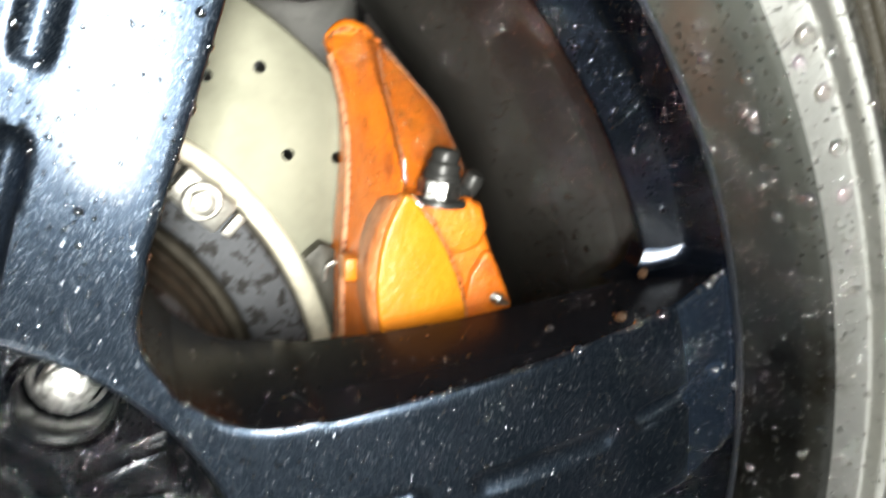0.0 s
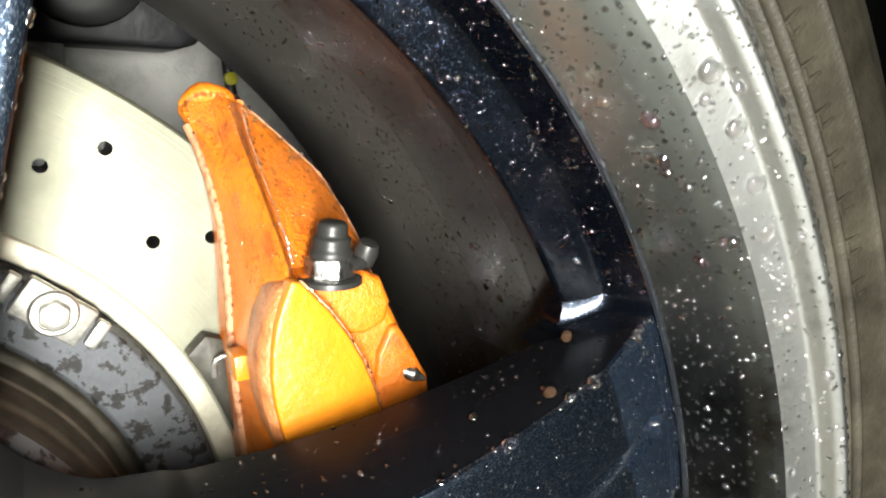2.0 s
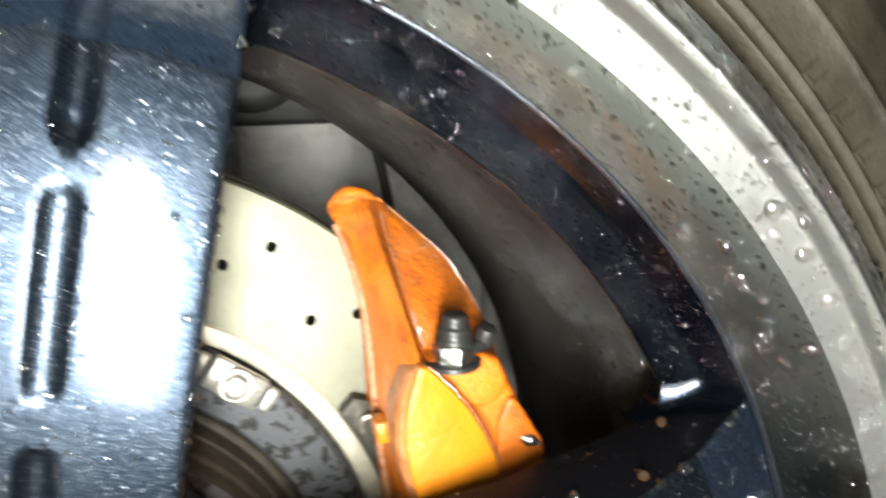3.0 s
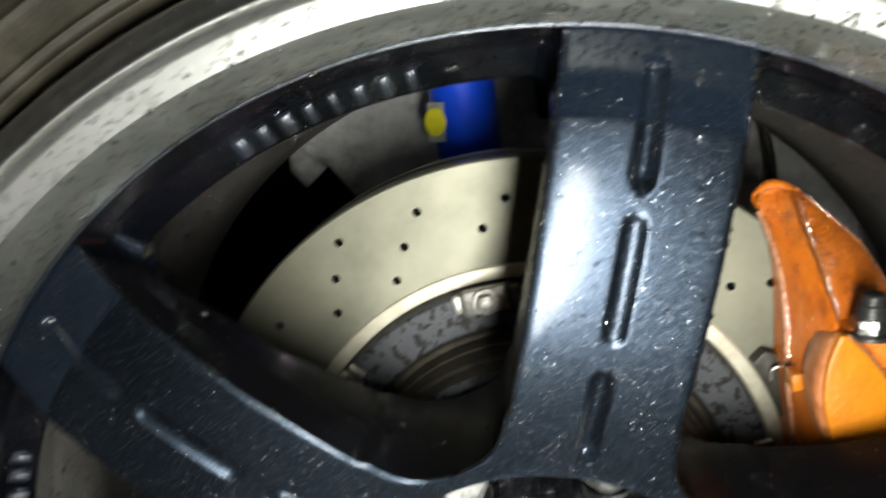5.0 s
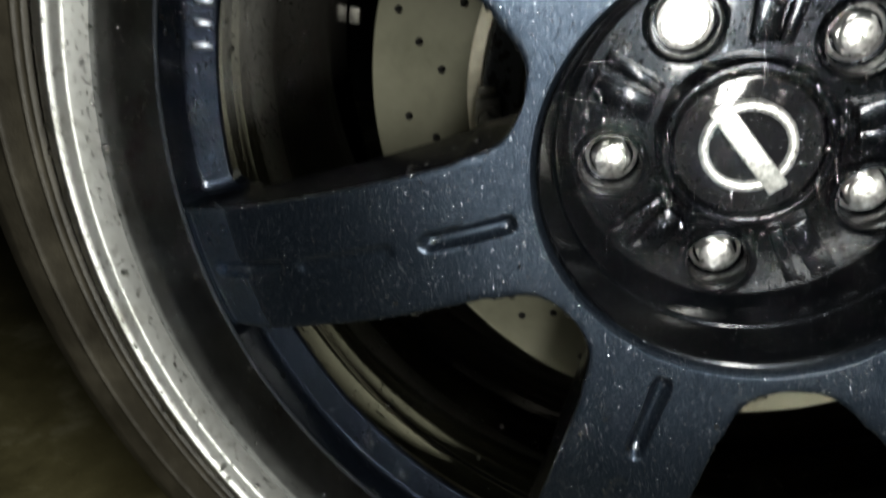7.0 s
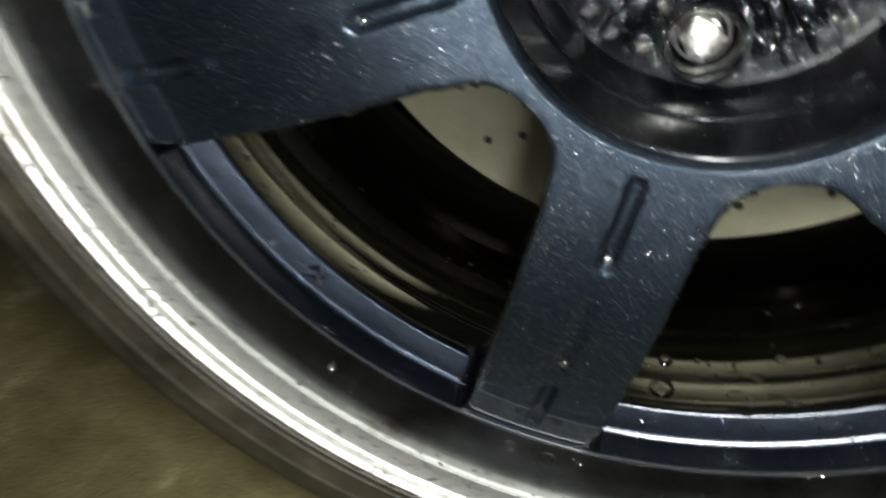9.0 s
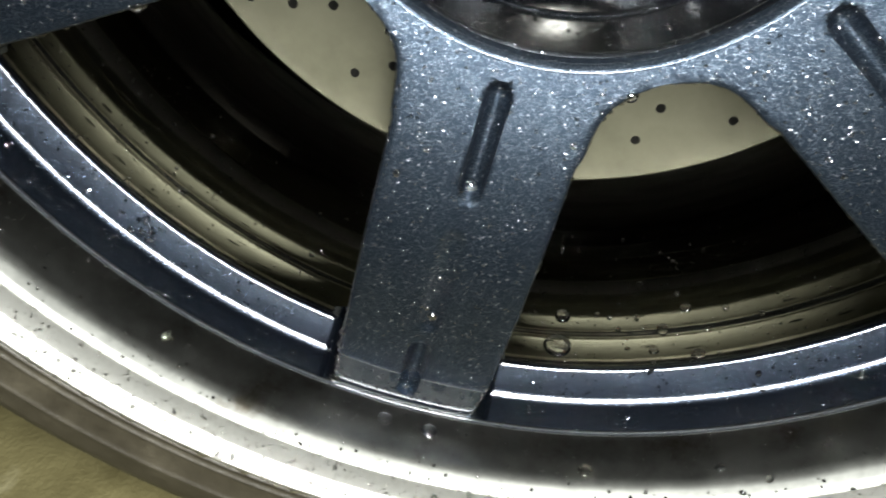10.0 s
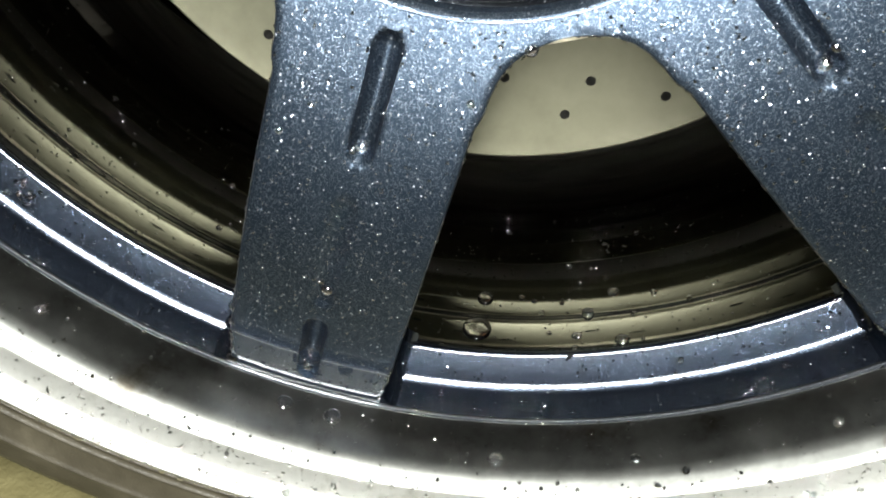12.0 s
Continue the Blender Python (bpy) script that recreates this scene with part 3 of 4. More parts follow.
# black inside the drilled holes paints in the shade of their depth
rotor.data.materials.append(RUBBER_AND_SHADE)
part("inner_edge", revolve(rounded([(0.1292, DY), (0.1286, DY - 0.0012), (0.1222, DY - 0.0012), (0.1212, DY + 0.0015), (0.1212, DY + 0.0100)], 0.0006, 2), 200), RING, disc, "pale machined inner edge of the disc")
bell = revolve(rounded([(0.1215, DY + 0.0060), (0.1208, DY - 0.0010), (0.1195, DY - 0.0070), (0.1010, DY - 0.0078), (0.0998, DY - 0.0066)], 0.0012, 3), 160)
part("bell", bell, HAT, disc, "dark flaking corroded disc bell")
part("bell_groove", revolve(rounded([(0.0998, DY - 0.0066), (0.0978, DY - 0.0030), (0.0945, DY - 0.0030), (0.0930, DY - 0.0100), (0.0918, DY - 0.0106), (0.0906, DY - 0.0200), (0.0888, DY - 0.0215), (0.0880, DY - 0.0310)], 0.0010, 3), 160), HUB, disc, "smooth brown step of the disc bell")
part("bell_face", revolve(rounded([(0.0880, DY - 0.0310), (0.0855, DY - 0.0345), (0.0640, DY - 0.0350), (0.0400, DY - 0.0360)], 0.0014, 3), 160), HAT, disc)
part("hub_face", rod([(0.0840, 0.0140), (0.0836, 0.0120), (0.0300, 0.0115), (0.0, 0.0115)], 64), HUB, disc)
for k in range(8):
    a = 7.5 + 45 * k
    m = pose(0, 0, 0, 0, -(a - 90), 0)
    bm = merge(box(0.0215, 0.0050, 0.0125, 0.0010, (0, DY - 0.0100, 0.1160)), box(0.0040, 0.0040, 0.0090, 0.0008, (0.0142, DY - 0.0095, 0.1160)), box(0.0040, 0.0040, 0.0090, 0.0008, (-0.0142, DY - 0.0095, 0.1160)))
    bmesh.ops.transform(bm, matrix=m, verts=bm.verts)
    clip = part("bobbin_clip", bm, STEEL, disc, "zinc-plated clip with a hex bolt")
    hexa = slab([(0.0046 * math.cos(radians(60 * i)), 0.0046 * math.sin(radians(60 * i))) for i in range(6)], -0.0050, 0.0, 0.0006)
    washer = rod([(0.0070, 0.0008), (0.0070, -0.0004), (0.0062, -0.0014), (0.0052, -0.0014), (0.0050, -0.0004), (0.0040, -0.0004)], 28)
    bm = merge(hexa, washer, rod([(0.0026, -0.0050), (0.0024, -0.0058), (0.0, -0.0060)], 16))
    bmesh.ops.transform(bm, matrix=m @ Matrix.Translation((0, DY - 0.0124, 0.1160)), verts=bm.verts)
    part("bolt", bm, STEEL, clip)

# ---- the caliper ----
caliper = thing("brake_caliper", "orange lacquered brake caliper with a yellow panel, dirty and wet", "brake caliper", (0, -0.003, ZC))
# stations from the top end to the hidden foot: inner edge, ridge foot, ridge crown, ridge foot, flank, outer edge
ST_Z = [0.1570, 0.1520, 0.1430, 0.1310, 0.1180, 0.1080, 0.0950, 0.0800, 0.0650, 0.0500, 0.0300, 0.0000]
IN_X = [0.1140, 0.1090, 0.1128, 0.1156, 0.1178, 0.1186, 0.1190, 0.1189, 0.1199, 0.1212, 0.1232, 0.1270]
RC_X = [0.1225, 0.1236, 0.1236, 0.1243, 0.1258, 0.1273, 0.1262, 0.1245, 0.1240, 0.1245, 0.1260, 0.1300]
OUT_X = [0.1280, 0.1318, 0.1410, 0.1526, 0.1592, 0.1626, 0.1650, 0.1696, 0.1725, 0.1740, 0.1760, 0.1790]
IN_Y = [0.0500, 0.0460, 0.0410, 0.0350, 0.0305, 0.0290, 0.0275, 0.0262, 0.0260, 0.0260, 0.0260, 0.0260]
RC_Y = [0.0470, 0.0400, 0.0290, 0.0135, 0.0010, -0.0055, -0.0030, -0.0020, -0.0020, -0.0020, -0.0020, -0.0020]
FL_Y = [0.0490, 0.0450, 0.0370, 0.0240, 0.0125, 0.0070, 0.0000, -0.0010, -0.0010, -0.0010, -0.0010, -0.0010]
OUT_Y = [0.0520, 0.0500, 0.0450, 0.0380, 0.0320, 0.0260, 0.0190, 0.0110, 0.0050, 0.0040, 0.0040, 0.0040]


def caliper_body():
    bm = bmesh.new()
    rows = []
    n = 46
    for i in range(n + 1):
        z = ST_Z[0] + (ST_Z[-1] - ST_Z[0]) * i / n
        at = lambda ys: float(np.interp(-z, [-q for q in ST_Z], ys))
        xi, xr, xo = at(IN_X), at(RC_X), at(OUT_X)
        yi, yr, yf, yo = at(IN_Y), at(RC_Y), at(FL_Y), at(OUT_Y)
        w = min(0.0040, (xr - xi) * 0.45)
        fl = xr + w + (xo - xr - w) * 0.15
        sec = [(xi + 0.0010, 0.049), (xi, yi + 0.0040), (xi + 0.0008, yi), (xi + (xr - w - xi) * 0.45, yi + (yf - yi) * 0.62), (xr - w, yf + 0.0006), (xr - w * 0.55, yf * 0.35 + yr * 0.65), (xr, yr), (xr + w * 0.55, yf * 0.35 + yr * 0.65), (xr + w, yf + 0.0006),
               (fl, yf + 0.0018), (xr + (xo - xr) * 0.62, yf * 0.6 + yo * 0.4), (xo - 0.0022, yo - 0.0020), (xo - 0.0004, yo), (xo + 0.0006, yo + 0.0030), (xo + 0.0010, 0.0950), (xi + 0.02, 0.0950), (xi + 0.02, 0.049)]
        rear = 0.056 + 0.039 * min(max((0.157 - z) / 0.035, 0.0), 1.0)
        k = 0.96 if i == 0 else 0.0
        rows.append([bm.verts.new((x + k * (0.1215 - x), min(y, rear) + k * (0.050 - min(y, rear)), z)) for x, y in sec])
    for p, q in zip(rows, rows[1:]):
        for j in range(len(p)):
            k = (j + 1) % len(p)
            bm.faces.new((p[j], p[k], q[k], q[j]))
    bm.faces.new(rows[0])
    bm.faces.new(rows[-1])
    return bm


body = part("body", caliper_body(), ORANGE, caliper)
part("inner_chamfer", tube([(lerp(-z, [-q for q in ST_Z], IN_X) + 0.0002, lerp(-z, [-q for q in ST_Z], IN_Y) + 0.0022, z) for z in np.linspace(0.146, 0.0, 30)], 0.0016), EDGE_DIRT, caliper, "grimy pinkish inner edge")
crust = [(0.1105 + 0.0022 * i, 0.0490, 0.1520 + 0.0042 * math.sin(math.pi * i / 8)) for i in range(9)]
part("top_crust", tube(crust, lambda t: 0.0010 + 0.0024 * math.sin(math.pi * t) ** 0.5 + 0.0003 * math.sin(37 * t)), ORANGE, body, "rough crusted top edge")
panel = slab([(0.1261, 0.1071), (0.1236, 0.1010), (0.1216, 0.0947), (0.1206, 0.0880), (0.1203, 0.0801), (0.1212, 0.0720), (0.1228, 0.0650), (0.1262, 0.0520), (0.1300, 0.0300), (0.1640, 0.0300), (0.1580, 0.0500), (0.1549, 0.0590), (0.1514, 0.0713), (0.1475, 0.0810), (0.1425, 0.0899), (0.1370, 0.0975), (0.1320, 0.1030), (0.1285, 0.1066)], -0.0106, -0.0040, 0.0009, 3)
base = slab([(0.1258, 0.1076), (0.1224, 0.1018), (0.1196, 0.0950), (0.1182, 0.0880), (0.1179, 0.0800), (0.1188, 0.0720), (0.1206, 0.0650), (0.1241, 0.0520), (0.1278, 0.0300), (0.1650, 0.0300), (0.1588, 0.0500), (0.1556, 0.0590), (0.1520, 0.0716), (0.1480, 0.0816), (0.1430, 0.0906), (0.1374, 0.0984), (0.1320, 0.1042)], -0.0085, 0.010, 0.0045, 5)
part("panel_base", base, DUSTY, caliper, "dusty brown-orange flank round the panel")
part("badge_panel", panel, YELLOW, caliper, "yellow-orange leaf-shaped raised panel")
side_lobe = slab([(0.1596, 0.0886), (0.1552, 0.0800), (0.1545, 0.0700), (0.1565, 0.0600), (0.1600, 0.0480), (0.1660, 0.0300), (0.1755, 0.0300), (0.1735, 0.0480), (0.1722, 0.0590), (0.1727, 0.0660), (0.1722, 0.0705), (0.1690, 0.0760), (0.1650, 0.0830), (0.1618, 0.0880)], -0.0040, 0.018, 0.0014, 3)
part("side_lobe", side_lobe, ORANGE, caliper)
boss = slab([(0.1300, 0.1065), (0.1500, 0.1065), (0.1552, 0.1042), (0.1585, 0.0965), (0.1570, 0.0900), (0.1500, 0.0872), (0.1425, 0.0885), (0.1360, 0.0965)], -0.0055, 0.018, 0.0024, 4)
part("nipple_boss", boss, ORANGE, caliper)
bore = slab([(0.1400, 0.0950), (0.1596, 0.0960), (0.1640, 0.0870), (0.1650, 0.0780), (0.1590, 0.0660), (0.1610, 0.0480), (0.1640, 0.0300), (0.1560, 0.0300), (0.1490, 0.0600), (0.1440, 0.0820)], -0.0012, 0.018, 0.0030, 4)
part("bore_housing", bore, ORANGE, caliper)
nip = part("bleed_nipple", merge(slab([(0.1395 + 0.0072 * math.cos(radians(60 * i + 30)), -0.0040 + 0.0072 * math.sin(radians(60 * i + 30))) for i in range(6)], 0, 0.0058, 0.0006)), CHROME, caliper, "bright hex bleed nipple")
nip.matrix_local = Matrix(((1, 0, 0, 0), (0, 0, 1, 0), (0, 1, 0, 0.1058), (0, 0, 0, 1)))
part("dust_cap", rod(rounded([(0.0060, 0.0), (0.0063, -0.0015), (0.0054, -0.0032), (0.0056, -0.0056), (0.0044, -0.0066), (0.0046, -0.0088), (0.0040, -0.0104), (0.0, -0.0108)], 0.0007, 2), 28, at=(0.1398, -0.0040, 0.1114), tilt=(0.04, -0.05, 1)), RUBBER_AND_SHADE, caliper, "black rubber dust cap")
part("cap_washer", rod(rounded([(0.0092, 0.0), (0.0092, -0.0016), (0.0070, -0.0020), (0.0, -0.0020)], 0.0005, 2), 32, at=(0.1396, -0.0040, 0.1042), tilt=(0.0, -0.05, 1)), RUBBER_AND_SHADE, caliper)
part("cap_strap", tube([(0.1400, -0.0020, 0.1072), (0.1450, -0.0020, 0.1062), (0.1500, 0.0000, 0.1075), (0.1530, 0.0020, 0.1095)], 0.0026), RUBBER_AND_SHADE, caliper)
part("strap_knob", rod([(0.0034, 0.001), (0.0038, -0.003), (0.0030, -0.0058), (0, -0.0064)], 18, at=(0.1525, 0.002, 0.1085), tilt=(0.2, -0.4, 1)), RUBBER_AND_SHADE, caliper)
part("grub_screw", rod([(0.0024, 0.004), (0.0024, -0.0010), (0.0020, -0.0014), (0.0005, -0.0042), (0.0, -0.0044)], 20, at=(0.1668, -0.0036, 0.0716), tilt=(0.75, -0.6, -0.3)), CHROME, caliper, "bright steel screw")
part("pad_pin", merge(box(0.0060, 0.0100, 0.0080, 0.0008, (0.1186, 0.0160, 0.0765), 4)), YELLOW, caliper, "small yellow lug")

pad = slab([(0.1296 * math.cos(radians(a)), 0.1296 * math.sin(radians(a))) for a in np.linspace(4, 33.4, 16)] + [(0.1143, 0.0776), (0.1200, 0.0756), (0.1260, 0.0400), (0.1320, 0.0090)], 0.0400, 0.0472, 0.0008)
bmesh.ops.translate(pad, verts=pad.verts, vec=(0, 0.003, 0))
part("brake_pad", pad, PAD, caliper, "dull olive edge of a brake pad")
part("pad_clip", tube([(0.1160, 0.0400, 0.0640), (0.1158, 0.0396, 0.0680), (0.1166, 0.0392, 0.0702), (0.1182, 0.0390, 0.0712), (0.1200, 0.0392, 0.0712)], 0.0009, 8), STEEL, caliper, "bent bright wire clip")

at_z = lambda z, ys: lerp(-z, [-q for q in ST_Z], ys)
grit = random.Random(21)
for name, path, size in (
        ("seam_grime", [(at_z(z, RC_X) + 0.0052, at_z(z, FL_Y) + 0.0004, z) for z in np.linspace(0.150, 0.108, 26)], 0.0004),
        ("outer_edge_grime", [(at_z(z, OUT_X) - 0.0004, at_z(z, OUT_Y), z) for z in np.linspace(0.154, 0.062, 48)], 0.0004),
        ("panel_edge_grime", [(0.1290, -0.0092, 0.1066), (0.1325, -0.0092, 0.1032), (0.1376, -0.0092, 0.0975), (0.1431, -0.0092, 0.0899), (0.1481, -0.0092, 0.0810), (0.1520, -0.0092, 0.0713), (0.1555, -0.0092, 0.0590), (0.1586, -0.0092, 0.0500)], 0.00035)):
    sizes = [size * grit.uniform(0.5, 1.4) for _ in range(60)]
    part(name, tube(path, lambda t: sizes[int(t * 58)], 8), EDGE_DIRT, body, "gritty brown dirt along the edge")

# ---- behind the wheel ----
strut = thing("damper_strut", "bright blue damper tube with a round yellow sticker", "damper", (-0.0246, 0.16, ZC))
part("tube", rod(rounded([(0.0, -0.12), (0.0200, -0.12), (0.0205, 0.16), (0.0, 0.16)], 0.002, 2), 48, tilt=(0.01, 0.25, -1), at=(0, 0.0, 0.20)), BLUE, strut)
part("sticker", slab([(-0.0065, -0.0115), (0.0065, -0.0115), (0.0065, 0.0115), (-0.0065, 0.0115)], 0.0, 0.0006), PAPER, strut, "grey square sticker").location = (-0.0160, -0.0190, 0.1905)
part("round_sticker", rod([(0.0082, 0.0006), (0.0082, -0.0002), (0.0, -0.0002)], 32), LABEL, strut, "round yellow sticker").location = (-0.0165, -0.0196, 0.1905)
for name in ("sticker", "round_sticker"):
    bpy.data.objects[name].rotation_euler = (radians(-4), 0, radians(-38))

arm = thing("suspension_arm", "grey sand-cast suspension knuckle behind the brake disc", "suspension", (0, 0.215, ZC))
shape = [(-0.1570, 0.1850), (-0.1600, 0.2000), (-0.1500, 0.2110), (-0.1360, 0.2140), (-0.1300, 0.2300), (-0.1200, 0.2600), (0.0900, 0.2600), (0.0900, 0.1000), (-0.0900, 0.1000), (-0.1300, 0.1600), (-0.1480, 0.1700)]
bm = slab(shape, 0.0, 0.05, 0.008, 3)
part("knuckle", bm, ARM, arm)
part("lower_lobe", tube([(-0.148, 0.02, 0.176), (-0.150, 0.02, 0.160), (-0.142, 0.02, 0.150)], 0.012), ARM, arm)

bm = bmesh.new()
cells = 110
sheet = [[bm.verts.new((-0.12 + 0.52 * i / cells, 0.270, -0.34 + 0.79 * j / cells)) for j in range(cells + 1)] for i in range(cells + 1)]
for i in range(cells):
    for j in range(cells):
        bm.faces.new((sheet[i][j], sheet[i + 1][j], sheet[i + 1][j + 1], sheet[i][j + 1]))
for v in bm.verts:
    fold = abs(noise.noise(v.co * 17.0)) + 0.5 * abs(noise.noise(v.co * 41.0 + Vector((3, 1, 7))))
    v.co.y += 0.014 * fold - 0.010 * max(0.0, 0.06 - abs(noise.noise(v.co * 9.0 + Vector((5, 2, 1))))) / 0.06
back = bmesh.ops.extrude_face_region(bm, geom=bm.faces[:])
bmesh.ops.translate(bm, verts=[v for v in back["geom"] if isinstance(v, bmesh.types.BMVert)], vec=(0, 0.012, 0))
liner = tagged(part("wheel_arch_liner", bm, LINER), "rough grey wheel-arch liner with cracks and dirt", "liner", kind="structure")
liner.location.z = ZC
dark = thing("control_arm", "black painted control arm above the disc", "suspension", (0, 0.205, ZC))
part("beam", slab([(0.020, 0.1785), (0.1410, 0.1770), (0.1500, 0.1800), (0.1560, 0.1870), (0.1700, 0.1900), (0.1900, 0.1950), (0.1900, 0.2600), (0.0200, 0.2600)], 0.0, 0.05, 0.004), DARK_ARM, dark)
part("bush", rod(rounded([(0.030, 0.0), (0.030, -0.012), (0.020, -0.014), (0.0, -0.014)], 0.002, 2), 40, at=(0.098, 0.0, 0.215)), RUBBER_AND_SHADE, dark)

cable = thing("sensor_cable", "thin black sensor cable with a yellow clip", "cable", (0, 0.235, ZC))
part("wire", tube([(0.168, 0.0, 0.205), (0.172, 0.0, 0.180), (0.1740, 0.0, 0.160), (0.1790, 0.0, 0.135), (0.1820, 0.0, 0.110), (0.185, 0.0, 0.06)], 0.0030), RUBBER_AND_SHADE, cable)
part("clip", rod([(0.0036, 0.002), (0.0036, -0.002), (0.0, -0.003)], 16, at=(0.1735, -0.004, 0.1640)), LABEL, cable, "yellow clip")

# plain night-dark walls close the place
WALL = material("dark_wall", (0.05, 0.05, 0.048), 0.9)
mottle(WALL, [(0.035, 0.035, 0.033), (0.06, 0.06, 0.058)], 4.0, [0.35, 0.65])
for name, at, size in (("wall_rear", (0, 1.2, 1.2), (6.0, 0.1, 2.4)), ("wall_left", (-3.05, -1.5, 1.2), (0.1, 5.5, 2.4)), ("wall_right", (3.05, -1.5, 1.2), (0.1, 5.5, 2.4)), ("wall_front", (0, -4.3, 1.2), (6.2, 0.1, 2.4))):
    tagged(part(name, box(*size, 0.0, at), WALL), "plain dark wall", "wall", kind="structure")

# ---- rain drops ----
def rain(name, sources, count, sizes, big, seed, label):
    """Scatters domes of water over the triangles of the given objects that pass a test; one joined mesh."""
    rnd = np.random.default_rng(seed)
    bpy.context.view_layer.update()
    corners, normals = [], []
    for ob, test in sources:
        me = ob.data
        me.calc_loop_triangles()
        mw = np.array(ob.matrix_world)
        co = np.array([v.co for v in me.vertices]) @ mw[:3, :3].T + mw[:3, 3]
        tri = np.array([t.vertices for t in me.loop_triangles])
        nor = np.array([t.normal for t in me.loop_triangles]) @ mw[:3, :3].T
        q = co[tri]
        ok = np.array([test(c, n) for c, n in zip(q.mean(1), nor)])
        corners.append(q[ok])
        normals.append(nor[ok])
    q, n = np.concatenate(corners), np.concatenate(normals)
    area = np.linalg.norm(np.cross(q[:, 1] - q[:, 0], q[:, 2] - q[:, 0]), axis=1)
    pick = rnd.choice(len(q), size=count, p=area / area.sum())
    w = rnd.dirichlet(np.ones(3), size=count)
    c = (q[pick] * w[:, :, None]).sum(1)
    n = n[pick] / np.linalg.norm(n[pick], axis=1)[:, None]
    r = sizes[0] + (sizes[1] - sizes[0]) * rnd.random(count) ** 2.2
    r = np.where(rnd.random(count) < big, r * (1.6 + 1.4 * rnd.random(count)), r)
    u = np.cross(n, (0.3, 0.5, 0.81))
    u /= np.linalg.norm(u, axis=1)[:, None]
    v = np.cross(n, u)
    s = 0.85 + 0.3 * rnd.random(count)
    shell = [(rr * math.cos(2 * math.pi * i / 7), rr * math.sin(2 * math.pi * i / 7), hh) for rr, hh in ((1.0, -0.08), (0.92, 0.28), (0.55, 0.58)) for i in range(7)] + [(0, 0, 0.70)]
    shell = np.array(shell)
    verts = c[:, None] + r[:, None, None] * (shell[None, :, :1] * (u * s[:, None])[:, None] + shell[None, :, 1:2] * (v / s[:, None])[:, None] + shell[None, :, 2:] * n[:, None])
    quads = np.array([(7 * k + i, 7 * k + (i + 1) % 7, 7 * k + 7 + (i + 1) % 7, 7 * k + 7 + i) for k in range(2) for i in range(7)])
    tips = np.array([(14 + i, 14 + (i + 1) % 7, 21) for i in range(7)])
    base = 22 * np.arange(count)[:, None, None]
    me = bpy.data.meshes.new(name)
    me.from_pydata(verts.reshape(-1, 3).tolist(), [], (quads + base).reshape(-1, 4).tolist() + (tips + base).reshape(-1, 3).tolist())
    me.shade_smooth()
    me.materials.append(WATER)
    return tagged(new(name, me), label, "water drops", kind="stuff")


front = lambda c, n: n[1] < -0.25
inward = lambda c, n: (n[0] * c[0] + n[2] * (c[2] - ZC)) < 0 or n[1] < -0.2
rain("rain_drops_on_spokes", [(s, front) for s in spokes] + [(ring, front)], 10500, (0.0002, 0.00062), 0.03, 1, "fine rain drops on the blue lacquer")
flank = lambda c, n: abs(n[1]) < 0.3 and c[1] < -0.03
rain("mist_on_ring", [(ring, lambda c, n: n[1] < -0.25 and c[2] > ZC - 0.05)], 5500, (0.00014, 0.00052), 0.03, 8, "fine mist of drops on the outer ring")
rain("rain_drops_on_flanks", [(s, flank) for s in spokes], 2700, (0.0002, 0.0007), 0.04, 7, "rain drops on the black spoke flanks")
rain("sparse_drops_on_lip", [(lip, lambda c, n: inward(c, n) and c[2] <= ZC - 0.06)], 750, (0.00025, 0.0009), 0.06, 10, "scattered rain drops low on the lip")
rain("rain_drops_on_lip", [(lip, lambda c, n: inward(c, n) and c[2] > ZC - 0.06), (flange, front)], 12500, (0.00025, 0.0009), 0.05, 2, "rain drops on the polished lip")
shell_inside = lambda c, n: (n[0] * c[0] + n[2] * (c[2] - ZC)) < 0 and -0.04 < c[1] < 0.06
rain("rain_drops_in_barrel", [(barrel, lambda c, n: shell_inside(c, n) and c[2] > ZC - 0.03)], 9500, (0.00026, 0.0008), 0.03, 3, "rain drops inside the black barrel")
rain("sparse_drops_in_barrel", [(barrel, lambda c, n: shell_inside(c, n) and c[2] <= ZC - 0.03)], 2800, (0.0002, 0.0007), 0.03, 9, "scattered rain drops low in the barrel")
rain("rain_drops_on_hub", [(dish, front), (cap_body, front)] + [(o, front) for o in wheel.children if o.name.startswith(("rib", "bolt_collar", "cap_collar", "wheel_bolt", "emblem"))], 8000, (0.00022, 0.00078), 0.05, 5, "rain drops on the black hub")
rain("rain_drops_on_dish_wall", [(dish_side, inward)], 650, (0.0002, 0.0007), 0.04, 11, "scattered rain drops on the wall of the hub dish")
rain("rain_drops_on_caliper", [(body, front)], 4200, (0.0002, 0.0006), 0.0, 4, "rain drops on the orange caliper")


def at_edge(c, n):
    """On the rounded long edges of a spoke."""
    a = math.degrees(math.atan2(c[2] - ZC, c[0])) - SPOKE
    off = radians(a - 60 * round(a / 60))
    return -0.85 < n[1] < -0.1 and abs(math.hypot(c[0], c[2] - ZC) * math.sin(off)) > 0.02


rain("beads_along_spoke_edges", [(s, at_edge) for s in spokes], 700, (0.0004, 0.0011), 0.05, 6, "rounder water beads along the spoke edges and in the slots")


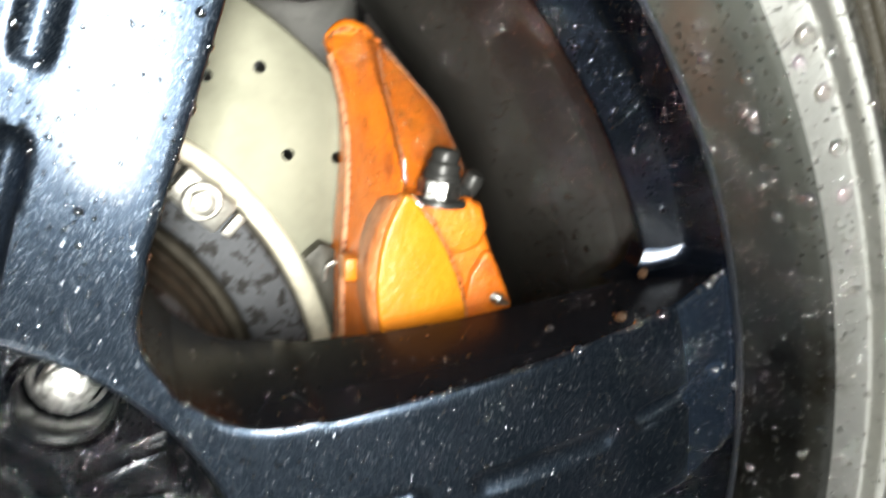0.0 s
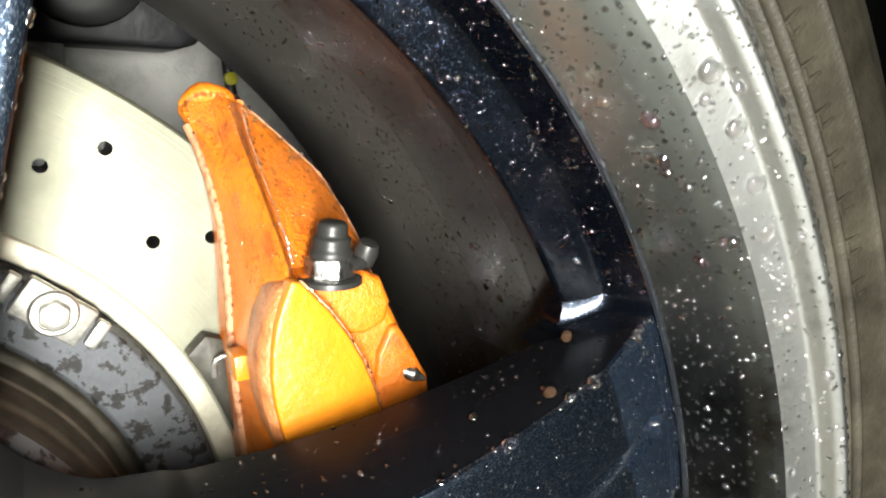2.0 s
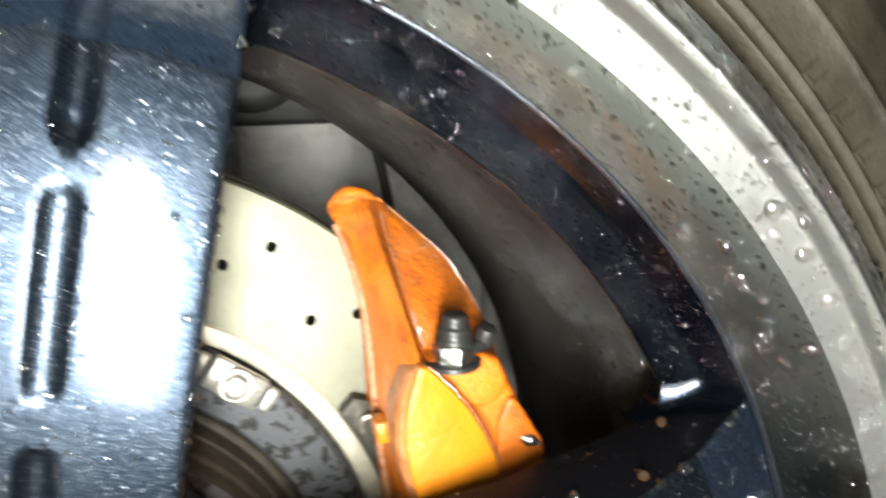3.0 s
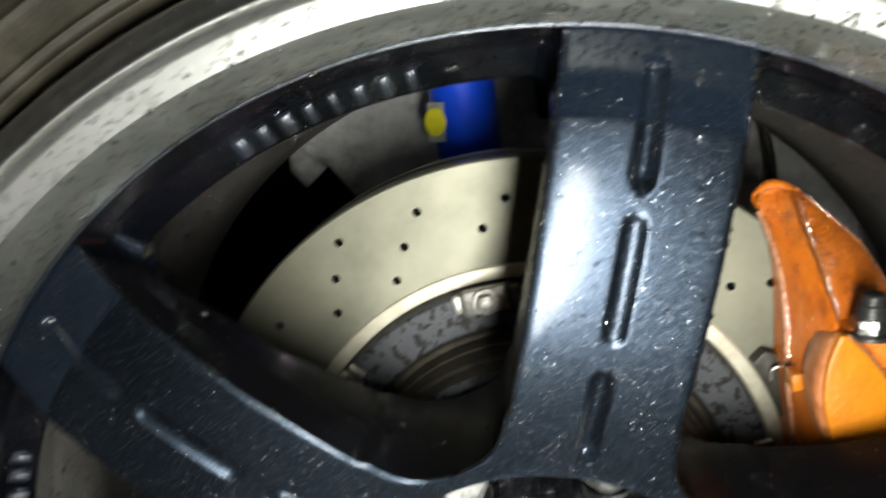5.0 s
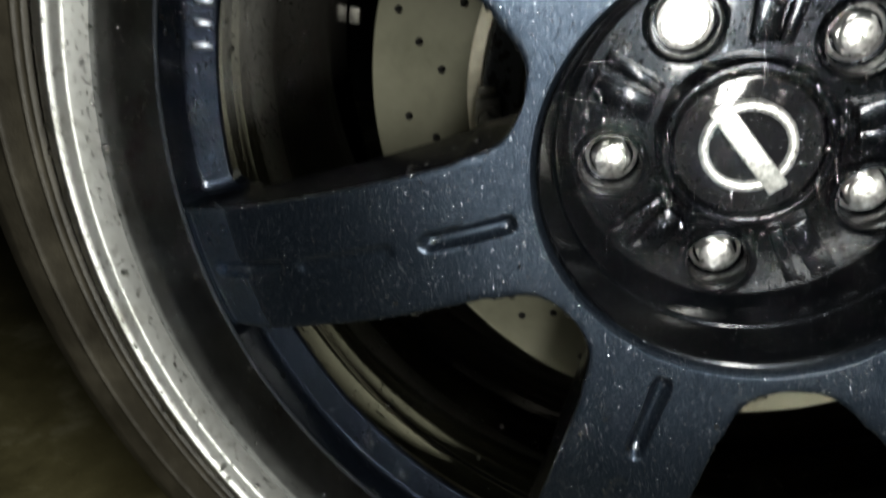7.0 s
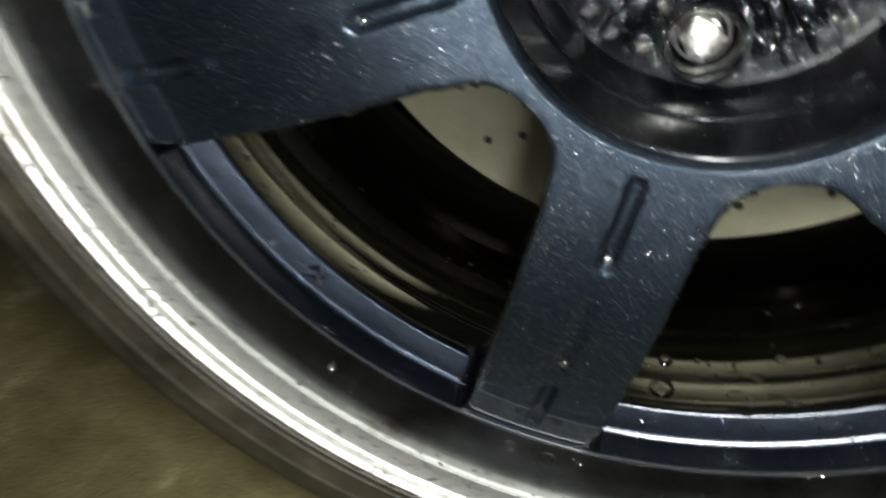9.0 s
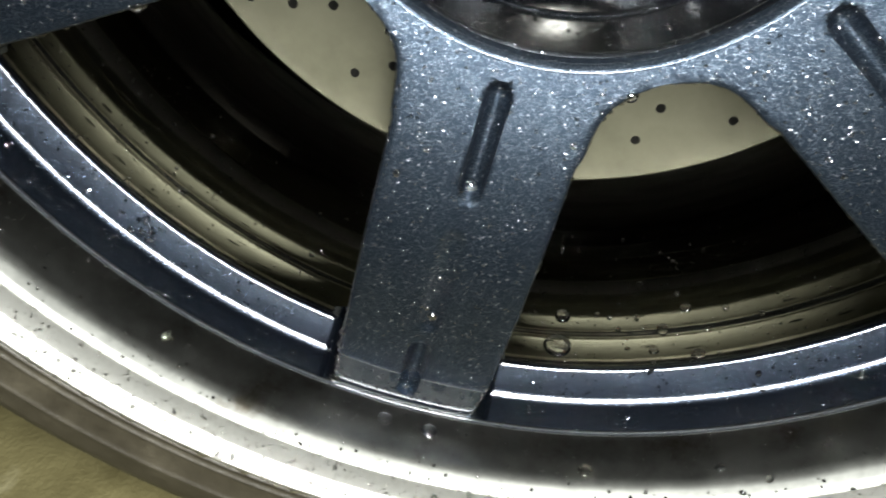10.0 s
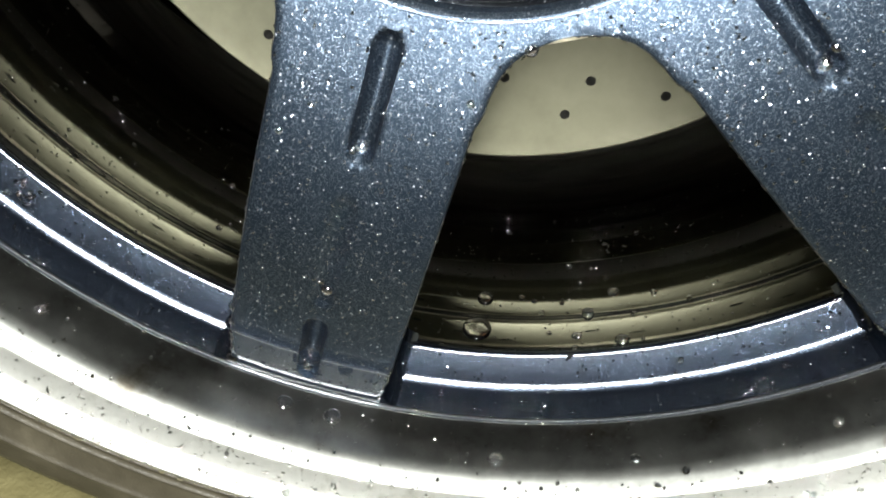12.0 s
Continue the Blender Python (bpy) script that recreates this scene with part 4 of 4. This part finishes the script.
def puddle_drop(at, up, along, length, width, height):
    """One large flat drop that clings to a surface."""
    bm = bmesh.new()
    bmesh.ops.create_uvsphere(bm, u_segments=24, v_segments=14, radius=1.0)
    bmesh.ops.bisect_plane(bm, geom=bm.verts[:] + bm.edges[:] + bm.faces[:], plane_co=(0, 0, -0.15), plane_no=(0, 0, 1), clear_inner=True)
    n = Vector(up).normalized()
    u = (Vector(along) - Vector(along).dot(n) * n).normalized()
    v = n.cross(u)
    m = Matrix((u * length, v * width, n * height)).transposed().to_4x4()
    m.translation = Vector(at)
    bmesh.ops.transform(bm, matrix=m, verts=bm.verts)
    ob = part("water_drop", bm, WATER)
    return tagged(ob, "large clear water drop clinging to the rim", "water drop", "large drops on the rim")


for a, y, r, l, w, h in ((-87.2, -0.0165, 0.2290, 0.0062, 0.0075, 0.0022), (-86.6, 0.0040, 0.2288, 0.0036, 0.0045, 0.0018), (-72.3, -0.0250, 0.2292, 0.0033, 0.0030, 0.0018), (-72.6, 0.0060, 0.2288, 0.0026, 0.0028, 0.0014),
                         (-75.5, -0.0060, 0.2289, 0.0026, 0.0024, 0.0014), (-82.6, 0.0055, 0.2288, 0.0015, 0.0016, 0.0009), (-81.2, 0.0030, 0.2288, 0.0012, 0.0012, 0.0008), (-80.4, -0.0045, 0.2290, 0.0013, 0.0013, 0.0008), (-78.2, 0.0015, 0.2288, 0.0012, 0.0013, 0.0008), (-76.8, -0.0205, 0.2292, 0.0022, 0.0020, 0.0012), (-79.6, -0.0180, 0.2292, 0.0012, 0.0012, 0.0008), (-70.8, -0.0100, 0.2290, 0.0014, 0.0013, 0.0008), (-68.4, 0.0020, 0.2288, 0.0015, 0.0016, 0.0009), (-65.0, -0.0060, 0.2290, 0.0013, 0.0013, 0.0008), (-77.0, -0.0275, 0.2292, 0.0016, 0.0016, 0.0010), (-132.6, -0.0090, 0.2290, 0.0016, 0.0016, 0.0010),
                         (-104.0, -0.0665, 0.2396, 0.0034, 0.0034, 0.0014), (-99.5, -0.0672, 0.2396, 0.0036, 0.0040, 0.0014), (-84.5, -0.0745, 0.2412, 0.0036, 0.0036, 0.0014), (-72.5, -0.0740, 0.2412, 0.0030, 0.0030, 0.0012)):
    x, _, z = polar(r, a)
    puddle_drop((x, y, z + ZC), (-x, 0, -z), (-z, 0, x), l, w, h)
for a, r, s in ((-102.8, 0.1228, 0.0026), (-104.0, 0.1252, 0.0014), (-102.6, 0.1756, 0.0024), (-101.6, 0.1772, 0.0012), (-102.9, 0.2235, 0.0020), (-42.8, 0.1228, 0.0026), (-43.2, 0.1756, 0.0022), (-162.8, 0.1228, 0.0020)):
    x, _, z = polar(r, a)
    puddle_drop((x, face_y(r) + 0.0022, z + ZC), (0.1 * x, -1, 0.1 * z), (-z, 0, x), s, s * 0.9, s * 0.8)
for a, y, r, s in ((40.5, -0.0905, 0.2520, 0.0030), (39.0, -0.0935, 0.2545, 0.0018), (37.0, -0.0905, 0.2520, 0.0026), (33.5, -0.0905, 0.2520, 0.0026), (30.5, -0.0900, 0.2515, 0.0022), (36.5, -0.0780, 0.2418, 0.0024), (39.6, -0.0790, 0.2422, 0.0018)):
    x, _, z = polar(r, a)
    puddle_drop((x, y, z + ZC), (-0.4 * x / r, -1, -0.4 * z / r), (-z, 0, x), s, s, s * 0.6)


def bead_row(name, paths, seed, label, origin, spread=0.0005):
    """Small water beads strung along edges; one joined mesh."""
    rnd = random.Random(seed)
    bm = bmesh.new()
    for path, count, size in paths:
        steps = np.linspace(0, len(path) - 1, count)
        for t in steps:
            i = min(int(t), len(path) - 2)
            p = Vector(path[i]).lerp(Vector(path[i + 1]), t - i)
            r = size * rnd.uniform(0.35, 1.5)
            p += Vector((rnd.uniform(-1, 1), rnd.uniform(-1, 0), rnd.uniform(-1, 1))) * spread
            bmesh.ops.create_icosphere(bm, subdivisions=1, radius=r, matrix=Matrix.Translation(p + Vector(origin)))
    ob = part(name, bm, WATER)
    return tagged(ob, label, "water drops", kind="stuff")


bead_row("beads_along_caliper_edges", [
    ([(at_z(z, RC_X) + 0.0052, at_z(z, FL_Y) - 0.0002, z) for z in np.linspace(0.150, 0.108, 26)], 24, 0.0005),
    ([(at_z(z, OUT_X) - 0.0004, at_z(z, OUT_Y) - 0.0004, z) for z in np.linspace(0.154, 0.062, 48)], 38, 0.0005),
    ([(at_z(z, IN_X) + 0.0004, at_z(z, IN_Y) - 0.0002, z) for z in np.linspace(0.150, 0.050, 40)], 32, 0.0005),
    ([(0.1290, -0.0095, 0.1066), (0.1376, -0.0095, 0.0975), (0.1481, -0.0095, 0.0810), (0.1520, -0.0095, 0.0713), (0.1586, -0.0095, 0.0500)], 26, 0.0005),
    ([(0.1110, 0.0465, 0.1520), (0.1160, 0.0460, 0.1555), (0.1230, 0.0460, 0.1560), (0.1285, 0.0490, 0.1545)], 22, 0.0007)], 33, "fine water beads along the caliper's edges", caliper.location)
bead_row("beads_along_rim_seam", [([polar(0.2376, a, -0.0600) for a in range(0, 361, 3)], 230, 0.0006)], 34, "fine water beads along the seam of ring and lip", (0, 0, ZC), 0.0008)
bead_row("bead_cluster_on_ring", [([polar(0.2225, -134.6, -0.0410), polar(0.2285, -132.2, -0.0450)], 16, 0.0008), ([polar(0.2290, -134.4, -0.0450), polar(0.2235, -131.8, -0.0415)], 12, 0.0007)], 35, "cluster of water beads on the outer ring", (0, 0, ZC), 0.0022)
